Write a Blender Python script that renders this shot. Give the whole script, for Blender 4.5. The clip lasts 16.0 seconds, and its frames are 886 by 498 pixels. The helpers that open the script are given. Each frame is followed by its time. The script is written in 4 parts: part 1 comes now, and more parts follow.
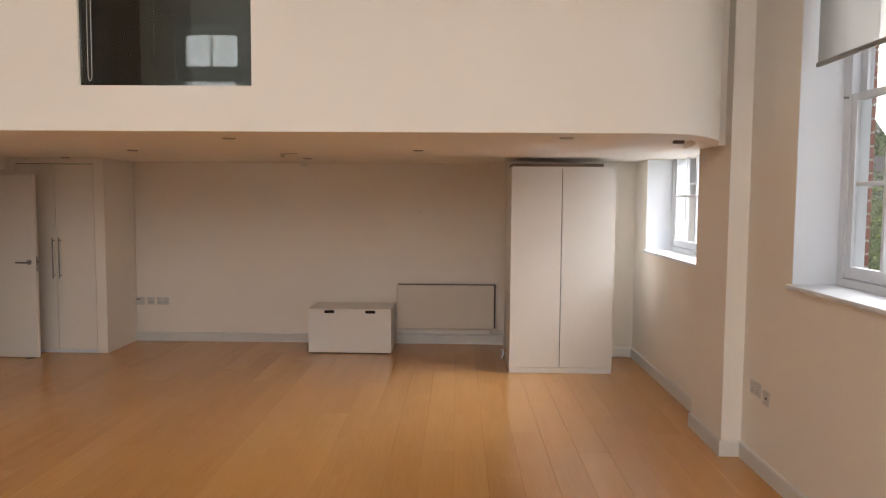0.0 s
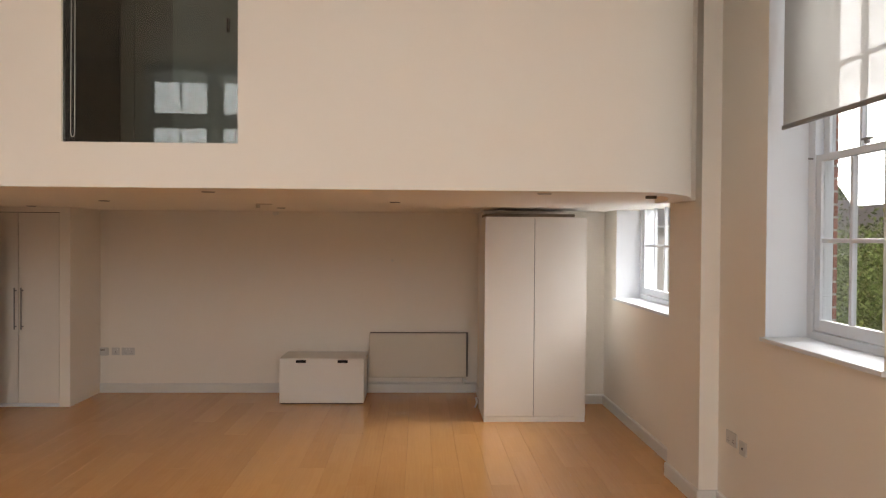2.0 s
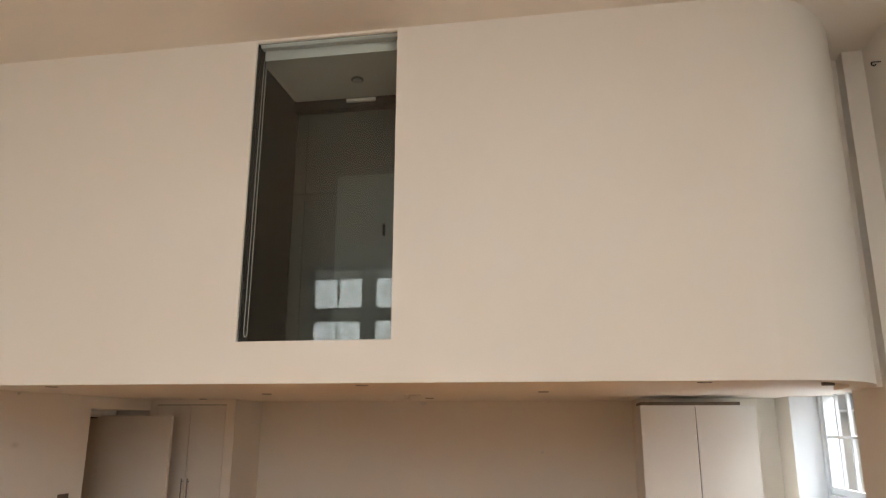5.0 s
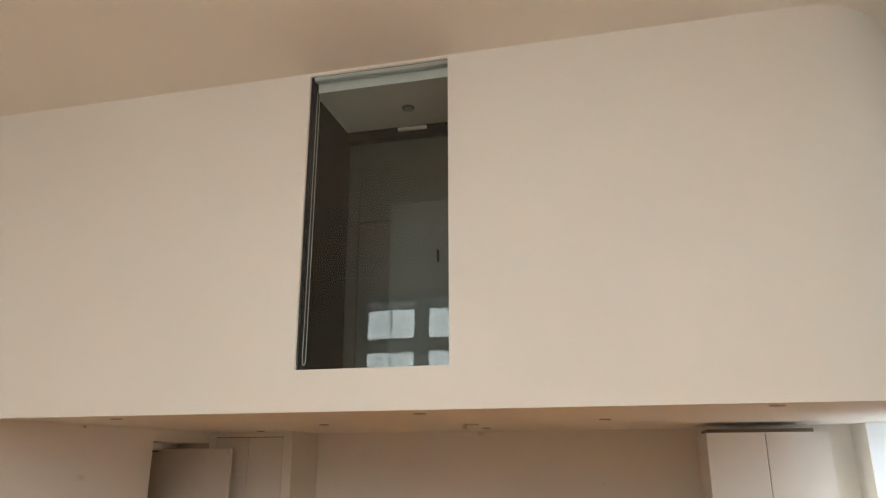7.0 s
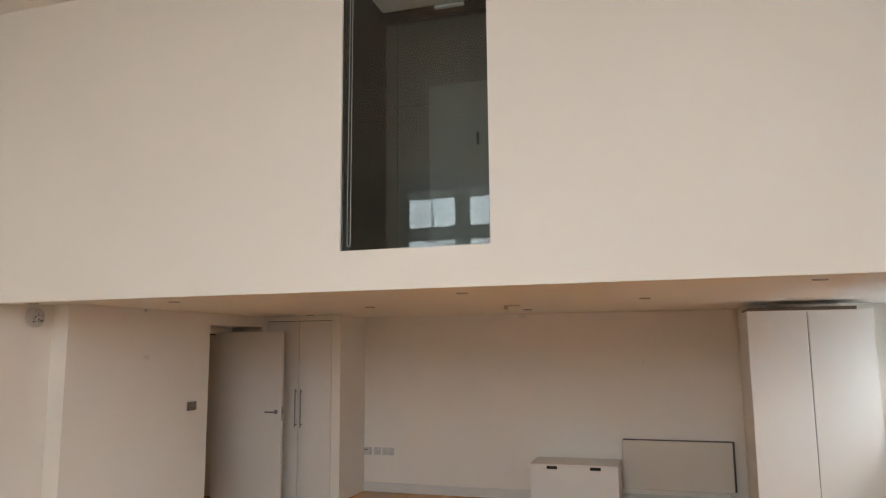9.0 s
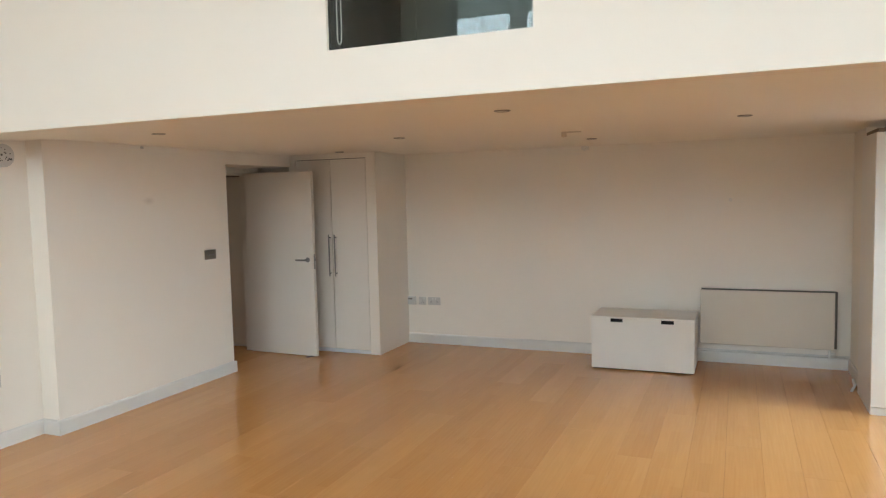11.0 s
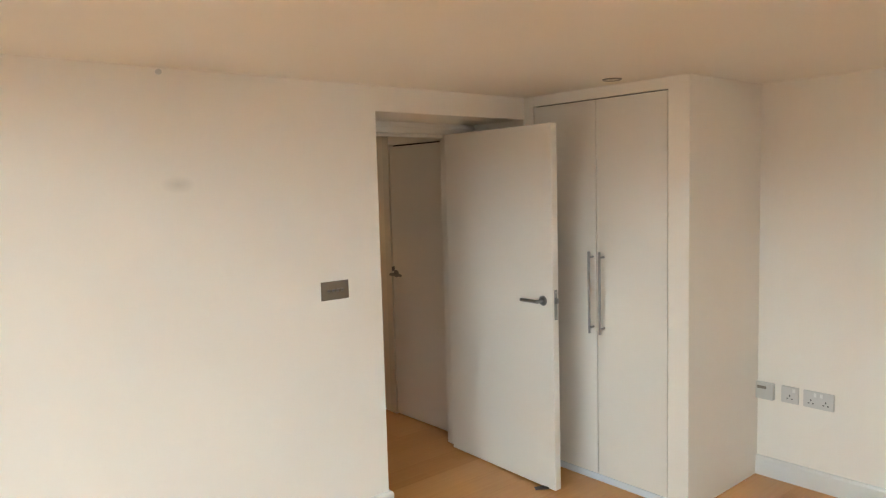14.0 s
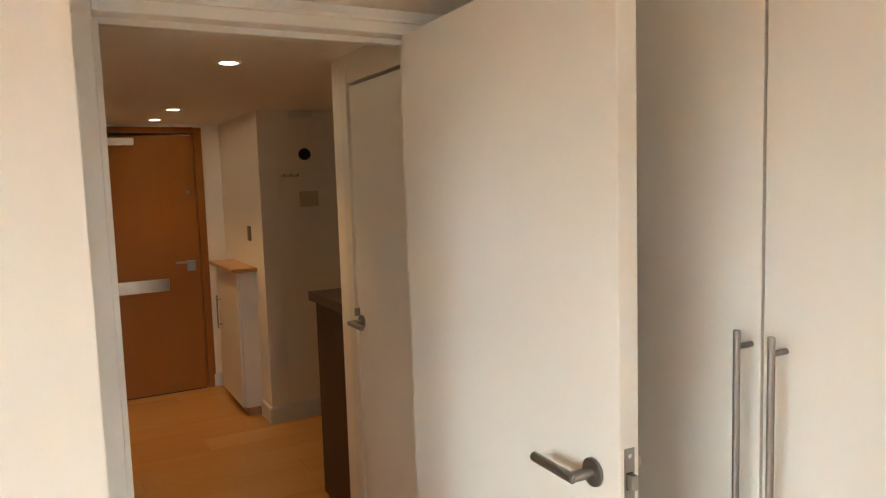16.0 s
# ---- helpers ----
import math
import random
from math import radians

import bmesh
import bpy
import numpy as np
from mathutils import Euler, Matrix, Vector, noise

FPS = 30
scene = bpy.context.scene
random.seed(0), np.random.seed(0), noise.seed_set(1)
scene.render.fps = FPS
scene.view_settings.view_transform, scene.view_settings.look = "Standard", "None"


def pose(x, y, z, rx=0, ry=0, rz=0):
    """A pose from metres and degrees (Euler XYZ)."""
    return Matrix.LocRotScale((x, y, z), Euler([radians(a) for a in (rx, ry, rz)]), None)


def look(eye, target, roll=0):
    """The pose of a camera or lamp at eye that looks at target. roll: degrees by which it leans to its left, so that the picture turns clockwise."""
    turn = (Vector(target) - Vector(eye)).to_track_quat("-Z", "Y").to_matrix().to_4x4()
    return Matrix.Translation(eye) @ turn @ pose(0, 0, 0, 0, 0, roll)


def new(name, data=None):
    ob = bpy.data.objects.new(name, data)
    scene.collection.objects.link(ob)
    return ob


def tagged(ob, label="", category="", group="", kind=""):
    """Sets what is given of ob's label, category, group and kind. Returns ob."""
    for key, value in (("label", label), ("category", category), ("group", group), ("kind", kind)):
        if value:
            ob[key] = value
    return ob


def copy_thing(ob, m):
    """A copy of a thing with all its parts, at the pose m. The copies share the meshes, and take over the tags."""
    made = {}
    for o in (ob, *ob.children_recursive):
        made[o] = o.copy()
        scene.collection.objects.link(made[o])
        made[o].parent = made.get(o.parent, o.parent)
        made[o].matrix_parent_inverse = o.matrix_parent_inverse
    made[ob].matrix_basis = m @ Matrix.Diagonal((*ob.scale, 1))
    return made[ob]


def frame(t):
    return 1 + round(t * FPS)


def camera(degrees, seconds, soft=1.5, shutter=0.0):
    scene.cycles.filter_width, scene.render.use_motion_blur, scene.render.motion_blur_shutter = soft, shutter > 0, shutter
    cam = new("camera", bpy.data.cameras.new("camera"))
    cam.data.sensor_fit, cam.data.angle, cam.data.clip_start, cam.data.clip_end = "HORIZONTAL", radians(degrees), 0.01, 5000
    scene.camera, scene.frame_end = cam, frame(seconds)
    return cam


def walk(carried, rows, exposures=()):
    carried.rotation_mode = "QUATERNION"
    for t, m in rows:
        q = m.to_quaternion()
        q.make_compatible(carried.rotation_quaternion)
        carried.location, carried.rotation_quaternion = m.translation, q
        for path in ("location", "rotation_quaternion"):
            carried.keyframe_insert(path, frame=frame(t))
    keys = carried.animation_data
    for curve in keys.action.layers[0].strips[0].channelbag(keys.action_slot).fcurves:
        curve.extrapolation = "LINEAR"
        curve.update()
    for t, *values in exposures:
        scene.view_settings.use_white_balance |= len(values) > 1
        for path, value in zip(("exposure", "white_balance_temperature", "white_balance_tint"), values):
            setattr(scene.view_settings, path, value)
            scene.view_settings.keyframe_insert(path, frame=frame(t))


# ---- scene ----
cam = camera(64.2, 16.0, soft=1.25)
PATH = [
    (0, (0.307, 0.193, 1.695), (0.264, 2.187, 1.553), 0.4),
    (0.5, (0.265, 0.186, 1.723), (0.367, 2.178, 1.579), 0.4),
    (1, (0.236, 0.174, 1.752), (0.402, 2.164, 1.626), 0.4),
    (1.5, (0.21, 0.176, 1.763), (0.37, 2.168, 1.681), 0.4),
    (2, (0.175, 0.153, 1.78), (0.242, 2.152, 1.754), 0.4),
    (2.5, (0.165, 0.148, 1.783), (0.092, 2.146, 1.809), 0.3),
    (3, (0.17, 0.14, 1.789), (-0.013, 2.13, 1.852), 0.3),
    (3.5, (0.178, 0.13, 1.798), (-0.075, 2.111, 1.919), 0.2),
    (4, (0.191, 0.138, 1.805), (-0.106, 2.101, 2.047), 0.2),
    (4.5, (0.164, 0.131, 1.831), (-0.15, 2.067, 2.224), 0.2),
    (5, (0.154, 0.137, 1.822), (-0.176, 2.049, 2.307), 0.2),
    (7.5, (0.09, 0.173, 1.772), (-0.398, 2.026, 2.345), -0.2),
    (8, (0.084, 0.174, 1.745), (-0.429, 2.028, 2.291), -0.2),
    (8.5, (0.083, 0.162, 1.708), (-0.46, 2.029, 2.176), -0.2),
    (9, (0.104, 0.157, 1.707), (-0.483, 2.049, 1.985), -0.5),
    (9.5, (0.13, 0.193, 1.698), (-0.495, 2.092, 1.721), -0.7),
    (9.7, (0.137, 0.226, 1.691), (-0.499, 2.122, 1.67), -0.7),
    (11.8, (-0.388, 2.229, 1.636), (-1.251, 4.023, 1.441), -1.1),
    (12, (-0.488, 2.454, 1.65), (-1.373, 4.235, 1.446), -0.9),
    (12.5, (-0.692, 3.059, 1.624), (-1.726, 4.76, 1.434), -1.2),
    (13, (-0.941, 3.613, 1.615), (-2.152, 5.194, 1.43), -1.5),
    (13.5, (-1.282, 4.161, 1.605), (-2.685, 5.576, 1.433), -1.7),
    (14, (-1.72, 4.66, 1.621), (-3.235, 5.951, 1.439), -1.6),
    (14.5, (-2.095, 5.200, 1.618), (-3.705, 6.373, 1.433), -1.6),
    (15, (-2.489, 5.682, 1.601), (-4.185, 6.728, 1.429), -1.5),
    (15.5, (-2.838, 6.168, 1.573), (-4.566, 7.157, 1.386), -1.4),
    (16, (-3.203, 6.582, 1.530), (-4.943, 7.545, 1.338), -1.8),
]
walk(cam, [(t, look(eye, target, roll)) for t, eye, target, roll in PATH],
     [(0, -0.54, 7550, 20), (2, -0.64, 7850, 20), (3, -0.54, 8200, 22), (4, -0.58, 7700, 17), (5, -0.55, 7550, 16), (7.5, -0.45, 7150, 13),
      (9, -0.41, 6800, 13), (9.7, -0.30, 6750, 12), (11.8, 0.37, 6150, 3), (13, 0.60, 6250, 3), (14, 0.80, 6350, 2), (14.5, 0.91, 6700, 3),
      (15, 1.01, 7250, 9), (15.5, 1.13, 7900, 18), (16, 1.46, 6500, 3)])

# ---- world and light ----
world = bpy.data.worlds.new("overcast_sky")
scene.world = world
world.use_nodes = True
wn, wl = world.node_tree.nodes, world.node_tree.links
wn.clear()
sky = wn.new("ShaderNodeTexSky")
sky.sky_type, sky.sun_disc = "NISHITA", False
sky.sun_elevation, sky.sun_rotation = radians(50), radians(211)
sky.air_density, sky.dust_density, sky.ozone_density = 1.0, 6.0, 1.0
veil = wn.new("ShaderNodeMix")
veil.data_type = "RGBA"
veil.inputs["Factor"].default_value = 0.75
veil.inputs["B"].default_value = (16.0, 17.0, 18.5, 1)
back = wn.new("ShaderNodeBackground")
back.inputs["Strength"].default_value = 0.05
wout = wn.new("ShaderNodeOutputWorld")
wl.new(sky.outputs["Color"], veil.inputs["A"])
wl.new(veil.outputs["Result"], back.inputs["Color"])
wl.new(back.outputs["Background"], wout.inputs["Surface"])

sun_data = bpy.data.lights.new("sun", "SUN")
sun_data.energy, sun_data.angle, sun_data.color = 2.2, radians(25), (1.0, 0.96, 0.9)
sun = new("sun", sun_data)
sun.matrix_world = look((-6, -10, 14), (0, 0, 0))

# Plan, in metres
XR, XL, XN = 2.195, -4.505, -4.665      # right wall, left wall, left wall before the pier
YB, YF, YR = 8.372, 4.045, -2.2          # back wall, gallery front, rear wall
ZL, ZC, ZH = 2.056, 2.100, 4.275         # gallery edge, low ceiling behind it, high ceiling
XD = -4.92                              # plane of the hall door


# The last two openings are unseen, added for light from the right rear.
REAR = [(-3.755, -2.772), (-2.770, -1.787), (-1.785, -0.802), (0.06, 1.043), (1.045, 2.028)]


def sky_lamp(x0, x1, watts, rgb):
    """Bright sky over the street, outside a group of rear windows."""
    data = bpy.data.lights.new("window_light", "AREA")
    data.shape, data.size, data.size_y = "RECTANGLE", x1 - x0, 3.3
    data.energy, data.color = watts, rgb
    ob = new("window_light", data)
    x = (x0 + x1) / 2
    ob.matrix_world = look((x, YR - 4.0, 4.45), (x, YR - 4.0 + 0.97, 4.45 - 0.24))


sky_lamp(-6.6, -1.0, 510, (0.75, 0.89, 1.0))
# Lamp mainly for the two added, unseen windows on the right.
sky_lamp(-1.0, 4.2, 520, (0.82, 0.92, 0.99))


def side_lamp(x, y, z, w, h, aim, watts):
    """Sky light outside a window of the right wall, above its sill."""
    data = bpy.data.lights.new("window_light", "AREA")
    data.shape, data.size, data.size_y = "RECTANGLE", w, h
    data.energy, data.color = watts, (0.77, 0.89, 0.99)
    new("window_light", data).matrix_world = look((x, y, z), (x - 2.7, y, aim))


side_lamp(4.7, 5.4, 4.4, 2.0, 2.4, 1.6, 360)
side_lamp(4.7, 7.3, 3.2, 2.4, 2.4, 1.3, 860)
# Lamp in the added, unseen window behind the camera; brightens the near floor.
side_lamp(2.78, 0.88, 2.75, 1.06, 2.8, 1.9, 98)


# ---- materials ----
def principled(name):
    m = bpy.data.materials.new(name)
    m.use_nodes = True
    return m, m.node_tree.nodes, m.node_tree.links, m.node_tree.nodes["Principled BSDF"]


def plain(name, rgb, rough=0.5, metal=0.0, vary=0.06, scale=3.0, bump=0.0, grain=120.0, spec=0.5):
    """A painted or moulded surface: faint large stains, fine grain, slight relief."""
    m, n, l, p = principled(name)
    co = n.new("ShaderNodeTexCoord")
    big, fine = n.new("ShaderNodeTexNoise"), n.new("ShaderNodeTexNoise")
    big.inputs["Scale"].default_value, big.inputs["Detail"].default_value = scale, 5
    fine.inputs["Scale"].default_value, fine.inputs["Detail"].default_value = grain, 3
    l.new(co.outputs["Object"], big.inputs["Vector"])
    l.new(co.outputs["Object"], fine.inputs["Vector"])
    mix = n.new("ShaderNodeMix")
    mix.data_type = "RGBA"
    mix.inputs["A"].default_value = (*[c * (1 - vary) for c in rgb], 1)
    mix.inputs["B"].default_value = (*[min(1, c * (1 + vary * 0.6)) for c in rgb], 1)
    l.new(big.outputs["Fac"], mix.inputs["Factor"])
    l.new(mix.outputs["Result"], p.inputs["Base Color"])
    p.inputs["Metallic"].default_value = metal
    p.inputs["Specular IOR Level"].default_value = spec
    ramp = n.new("ShaderNodeMapRange")
    ramp.inputs["To Min"].default_value, ramp.inputs["To Max"].default_value = max(0.02, rough - 0.06), min(1, rough + 0.06)
    l.new(fine.outputs["Fac"], ramp.inputs["Value"])
    l.new(ramp.outputs["Result"], p.inputs["Roughness"])
    if bump:
        b = n.new("ShaderNodeBump")
        b.inputs["Strength"].default_value, b.inputs["Distance"].default_value = bump, 0.002
        l.new(fine.outputs["Fac"], b.inputs["Height"])
        l.new(b.outputs["Normal"], p.inputs["Normal"])
    return m


def timber(name, dark, light, rough=0.3, strips=0.0, grain=(18, 1.2, 18), vary=0.12, coat=0.0):
    """Sealed wood with the grain along y; strips > 0 lays strips of that width within a board."""
    m, n, l, p = principled(name)
    co, info = n.new("ShaderNodeTexCoord"), n.new("ShaderNodeObjectInfo")
    shift = n.new("ShaderNodeVectorMath")
    shift.operation = "MULTIPLY_ADD"
    shift.inputs[1].default_value = (1, 1, 1)
    comb = n.new("ShaderNodeCombineXYZ")
    far = n.new("ShaderNodeMath")
    far.operation, far.inputs[1].default_value = "MULTIPLY", 37.0
    l.new(info.outputs["Random"], far.inputs[0])
    l.new(far.outputs[0], comb.inputs["Y"])
    l.new(far.outputs[0], comb.inputs["Z"])
    l.new(co.outputs["Object"], shift.inputs[0])
    l.new(comb.outputs[0], shift.inputs[2])
    vec = shift.outputs[0]
    stretch = n.new("ShaderNodeMapping")
    stretch.inputs["Scale"].default_value = grain
    l.new(vec, stretch.inputs["Vector"])
    fib = n.new("ShaderNodeTexNoise")
    fib.inputs["Scale"].default_value, fib.inputs["Detail"].default_value, fib.inputs["Distortion"].default_value = 1.0, 2.5, 0.2
    l.new(stretch.outputs[0], fib.inputs["Vector"])
    mix = n.new("ShaderNodeMix")
    mix.data_type = "RGBA"
    mix.inputs["A"].default_value, mix.inputs["B"].default_value = (*dark, 1), (*light, 1)
    tone = n.new("ShaderNodeMath")
    tone.operation = "MULTIPLY_ADD"
    tone.inputs[1].default_value = 0.4
    l.new(fib.outputs["Fac"], tone.inputs[0])
    rnd = n.new("ShaderNodeMath")
    rnd.operation, rnd.inputs[1].default_value = "MULTIPLY_ADD", vary * 2
    rnd.inputs[2].default_value = 0.3 - vary
    l.new(info.outputs["Random"], rnd.inputs[0])
    l.new(rnd.outputs[0], tone.inputs[2])
    fac = tone.outputs[0]
    if strips:
        sep = n.new("ShaderNodeSeparateXYZ")
        l.new(vec, sep.inputs[0])
        col = n.new("ShaderNodeMath")
        col.operation, col.inputs[1].default_value = "DIVIDE", strips
        l.new(sep.outputs["X"], col.inputs[0])
        colf = n.new("ShaderNodeMath")
        colf.operation = "FLOOR"
        l.new(col.outputs[0], colf.inputs[0])
        row = n.new("ShaderNodeMath")
        row.operation, row.inputs[1].default_value = "MULTIPLY_ADD", 0.37
        l.new(colf.outputs[0], row.inputs[0])
        scaled = n.new("ShaderNodeMath")
        scaled.operation, scaled.inputs[1].default_value = "DIVIDE", 0.62
        l.new(sep.outputs["Y"], scaled.inputs[0])
        l.new(scaled.outputs[0], row.inputs[2])
        rowf = n.new("ShaderNodeMath")
        rowf.operation = "FLOOR"
        l.new(row.outputs[0], rowf.inputs[0])
        cell = n.new("ShaderNodeCombineXYZ")
        l.new(colf.outputs[0], cell.inputs["X"])
        l.new(rowf.outputs[0], cell.inputs["Y"])
        l.new(far.outputs[0], cell.inputs["Z"])
        wnz = n.new("ShaderNodeTexWhiteNoise")
        l.new(cell.outputs[0], wnz.inputs["Vector"])
        add = n.new("ShaderNodeMath")
        add.operation, add.inputs[1].default_value = "MULTIPLY_ADD", 0.07
        l.new(wnz.outputs["Value"], add.inputs[0])
        l.new(fac, add.inputs[2])
        less = n.new("ShaderNodeMath")
        less.operation, less.inputs[1].default_value = "SUBTRACT", 0.035
        l.new(add.outputs[0], less.inputs[0])
        fac = less.outputs[0]
    l.new(fac, mix.inputs["Factor"])
    l.new(mix.outputs["Result"], p.inputs["Base Color"])
    wear = n.new("ShaderNodeTexNoise")
    wear.inputs["Scale"].default_value, wear.inputs["Detail"].default_value = 2.3, 6
    l.new(co.outputs["Object"], wear.inputs["Vector"])
    ramp = n.new("ShaderNodeMapRange")
    ramp.inputs["To Min"].default_value, ramp.inputs["To Max"].default_value = rough - 0.07, rough + 0.1
    l.new(wear.outputs["Fac"], ramp.inputs["Value"])
    l.new(ramp.outputs["Result"], p.inputs["Roughness"])
    p.inputs["Coat Weight"].default_value, p.inputs["Coat Roughness"].default_value = coat, 0.22
    b = n.new("ShaderNodeBump")
    b.inputs["Strength"].default_value, b.inputs["Distance"].default_value = 0.08, 0.001
    l.new(fib.outputs["Fac"], b.inputs["Height"])
    l.new(b.outputs["Normal"], p.inputs["Normal"])
    return m


def strip_floor():
    """Honey-coloured sealed oak: boards differ, three strips to a board, long soft grain."""
    m, n, l, p = principled("oak_strip_floor")
    geo, co, info = n.new("ShaderNodeNewGeometry"), n.new("ShaderNodeTexCoord"), n.new("ShaderNodeObjectInfo")
    where, local = n.new("ShaderNodeSeparateXYZ"), n.new("ShaderNodeSeparateXYZ")
    l.new(geo.outputs["Position"], where.inputs[0])
    l.new(co.outputs["Object"], local.inputs[0])

    def calc(op, a, b, c=None):
        k = n.new("ShaderNodeMath")
        k.operation = op
        for i, v in enumerate((a, b, c)):
            if isinstance(v, (int, float)):
                k.inputs[i].default_value = v
            elif v is not None:
                l.new(v, k.inputs[i])
        return k.outputs[0]

    rnd = info.outputs["Random"]
    gx = calc("MULTIPLY_ADD", rnd, 50.0, calc("MULTIPLY", where.outputs["X"], 75.0))
    gy = calc("MULTIPLY_ADD", rnd, 20.0, calc("MULTIPLY", where.outputs["Y"], 2.6))
    flat = n.new("ShaderNodeCombineXYZ")
    l.new(gx, flat.inputs["X"])
    l.new(gy, flat.inputs["Y"])
    grain = n.new("ShaderNodeTexNoise")
    grain.noise_dimensions = "2D"
    grain.inputs["Scale"].default_value, grain.inputs["Detail"].default_value = 1.0, 5.0
    l.new(flat.outputs[0], grain.inputs["Vector"])
    col = calc("FLOOR", calc("MULTIPLY_ADD", local.outputs["X"], 1 / 0.0695, 0.002), 0)
    row = calc("FLOOR", calc("ADD", calc("MULTIPLY", local.outputs["Y"], 1.45), calc("MULTIPLY", col, 0.37)), 0)
    cell = n.new("ShaderNodeCombineXYZ")
    l.new(calc("MULTIPLY_ADD", rnd, 91.0, col), cell.inputs["X"])
    l.new(row, cell.inputs["Y"])
    toss = n.new("ShaderNodeTexWhiteNoise")
    toss.noise_dimensions = "2D"
    l.new(cell.outputs[0], toss.inputs["Vector"])
    tone = calc("MULTIPLY_ADD", rnd, 0.27, calc("MULTIPLY_ADD", toss.outputs["Value"], 0.10, calc("MULTIPLY_ADD", grain.outputs["Fac"], 0.30, 0.22)))
    mix = n.new("ShaderNodeMix")
    mix.data_type = "RGBA"
    mix.inputs["A"].default_value, mix.inputs["B"].default_value = (0.455, 0.192, 0.051, 1), (0.70, 0.362, 0.124, 1)
    l.new(tone, mix.inputs["Factor"])
    l.new(mix.outputs["Result"], p.inputs["Base Color"])
    l.new(calc("MULTIPLY_ADD", toss.outputs["Value"], 0.03, 0.18), p.inputs["Roughness"])
    p.inputs["Specular IOR Level"].default_value = 0.75
    return m


def glow(name, rgb, strength):
    m, n, l, p = principled(name)
    p.inputs["Base Color"].default_value = (0.9, 0.9, 0.9, 1)
    p.inputs["Emission Color"].default_value = (*rgb, 1)
    p.inputs["Emission Strength"].default_value = strength
    return m


def clear_glass(name, tint=(1, 1, 1), ior=1.5):
    m, n, l, p = principled(name)
    p.inputs["Base Color"].default_value = (*tint, 1)
    p.inputs["Transmission Weight"].default_value = 1.0
    p.inputs["Roughness"].default_value = 0.0
    p.inputs["IOR"].default_value = ior
    return m


def leafage(name, rgb):
    m, n, l, p = principled(name)
    geo, mix = n.new("ShaderNodeNewGeometry"), n.new("ShaderNodeMix")
    mix.data_type = "RGBA"
    mix.inputs["A"].default_value = (*[c * 0.5 for c in rgb], 1)
    mix.inputs["B"].default_value = (*[c * 1.7 for c in rgb], 1)
    l.new(geo.outputs["Random Per Island"], mix.inputs["Factor"])
    l.new(mix.outputs["Result"], p.inputs["Base Color"])
    p.inputs["Roughness"].default_value = 0.55
    p.inputs["Subsurface Weight"].default_value = 0.0
    return m


WALL = plain("wall_paint", (0.86, 0.80, 0.72), 0.62, vary=0.035, scale=1.3, bump=0.12, grain=260)
CEIL = plain("ceiling_paint", (0.89, 0.835, 0.76), 0.7, vary=0.03, scale=1.0, bump=0.08, grain=220)
TRIM = plain("white_gloss_paint", (0.70, 0.73, 0.765), 0.32, vary=0.03, scale=4, bump=0.04, grain=90)
SKIRT = plain("skirting_paint", (0.715, 0.695, 0.66), 0.38, vary=0.06, scale=5, bump=0.05, grain=70)
DOORP = plain("door_paint", (0.79, 0.74, 0.672), 0.42, vary=0.03, scale=2.0, bump=0.05, grain=110)
MELA = plain("white_melamine", (0.81, 0.78, 0.735), 0.36, vary=0.02, scale=2.5, bump=0.03, grain=200)
RADP = plain("radiator_enamel", (0.67, 0.605, 0.515), 0.4, vary=0.03, scale=3, bump=0.03)
STEEL = plain("brushed_steel", (0.31, 0.30, 0.29), 0.38, 1.0, vary=0.1, scale=30, grain=300)
PLATE = plain("bronzed_switch_plate", (0.27, 0.235, 0.20), 0.36, 1.0, vary=0.1, scale=20, grain=400)
BRONZE = plain("aged_hinge_metal", (0.16, 0.13, 0.10), 0.45, 0.8, vary=0.1, scale=20)
CHROME = plain("polished_steel", (0.72, 0.71, 0.69), 0.16, 1.0, vary=0.05, scale=20)
PLASTIC = plain("grey_white_plastic", (0.60, 0.575, 0.54), 0.35, vary=0.03, scale=10)
WPLAST = plain("white_plastic", (0.76, 0.74, 0.70), 0.35, vary=0.03, scale=10)
DARK = plain("dark_gap", (0.008, 0.007, 0.006), 0.8)
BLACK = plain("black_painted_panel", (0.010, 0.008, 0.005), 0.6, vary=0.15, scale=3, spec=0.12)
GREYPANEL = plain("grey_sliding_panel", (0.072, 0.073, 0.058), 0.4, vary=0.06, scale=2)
PALE_AREA = plain("pale_area_grey", (0.135, 0.148, 0.128), 0.45, vary=0.06, scale=2)
ESPRESSO = plain("dark_espresso_laminate", (0.025, 0.014, 0.010), 0.4, vary=0.2, scale=6)
RUBBER = plain("brown_rubber", (0.07, 0.045, 0.03), 0.6)
FLOORW = strip_floor()
UNDER = plain("floor_underlay", (0.16, 0.09, 0.04), 0.7)
DOORW = timber("oak_veneer_door", (0.24, 0.078, 0.009), (0.36, 0.128, 0.022), 0.45, grain=(14, 14, 1.0), vary=0.05)
DOORW.node_tree.nodes["Principled BSDF"].inputs["Specular IOR Level"].default_value = 0.2
OAKTOP = timber("oak_top", (0.36, 0.18, 0.07), (0.52, 0.29, 0.13), 0.35, grain=(2, 14, 14), vary=0.05)
GLASS = clear_glass("window_glass", (0.96, 0.98, 0.97))
DARKGLASS = clear_glass("gallery_glass", (0.90, 0.96, 0.93), 1.44)
BRICK = plain("red_brick", (0.34, 0.12, 0.07), 0.8, vary=0.25, scale=12, bump=0.3, grain=60)
MORTAR = plain("lime_mortar", (0.55, 0.52, 0.47), 0.85, vary=0.1)
FABRIC = principled("roller_blind_fabric")[0]
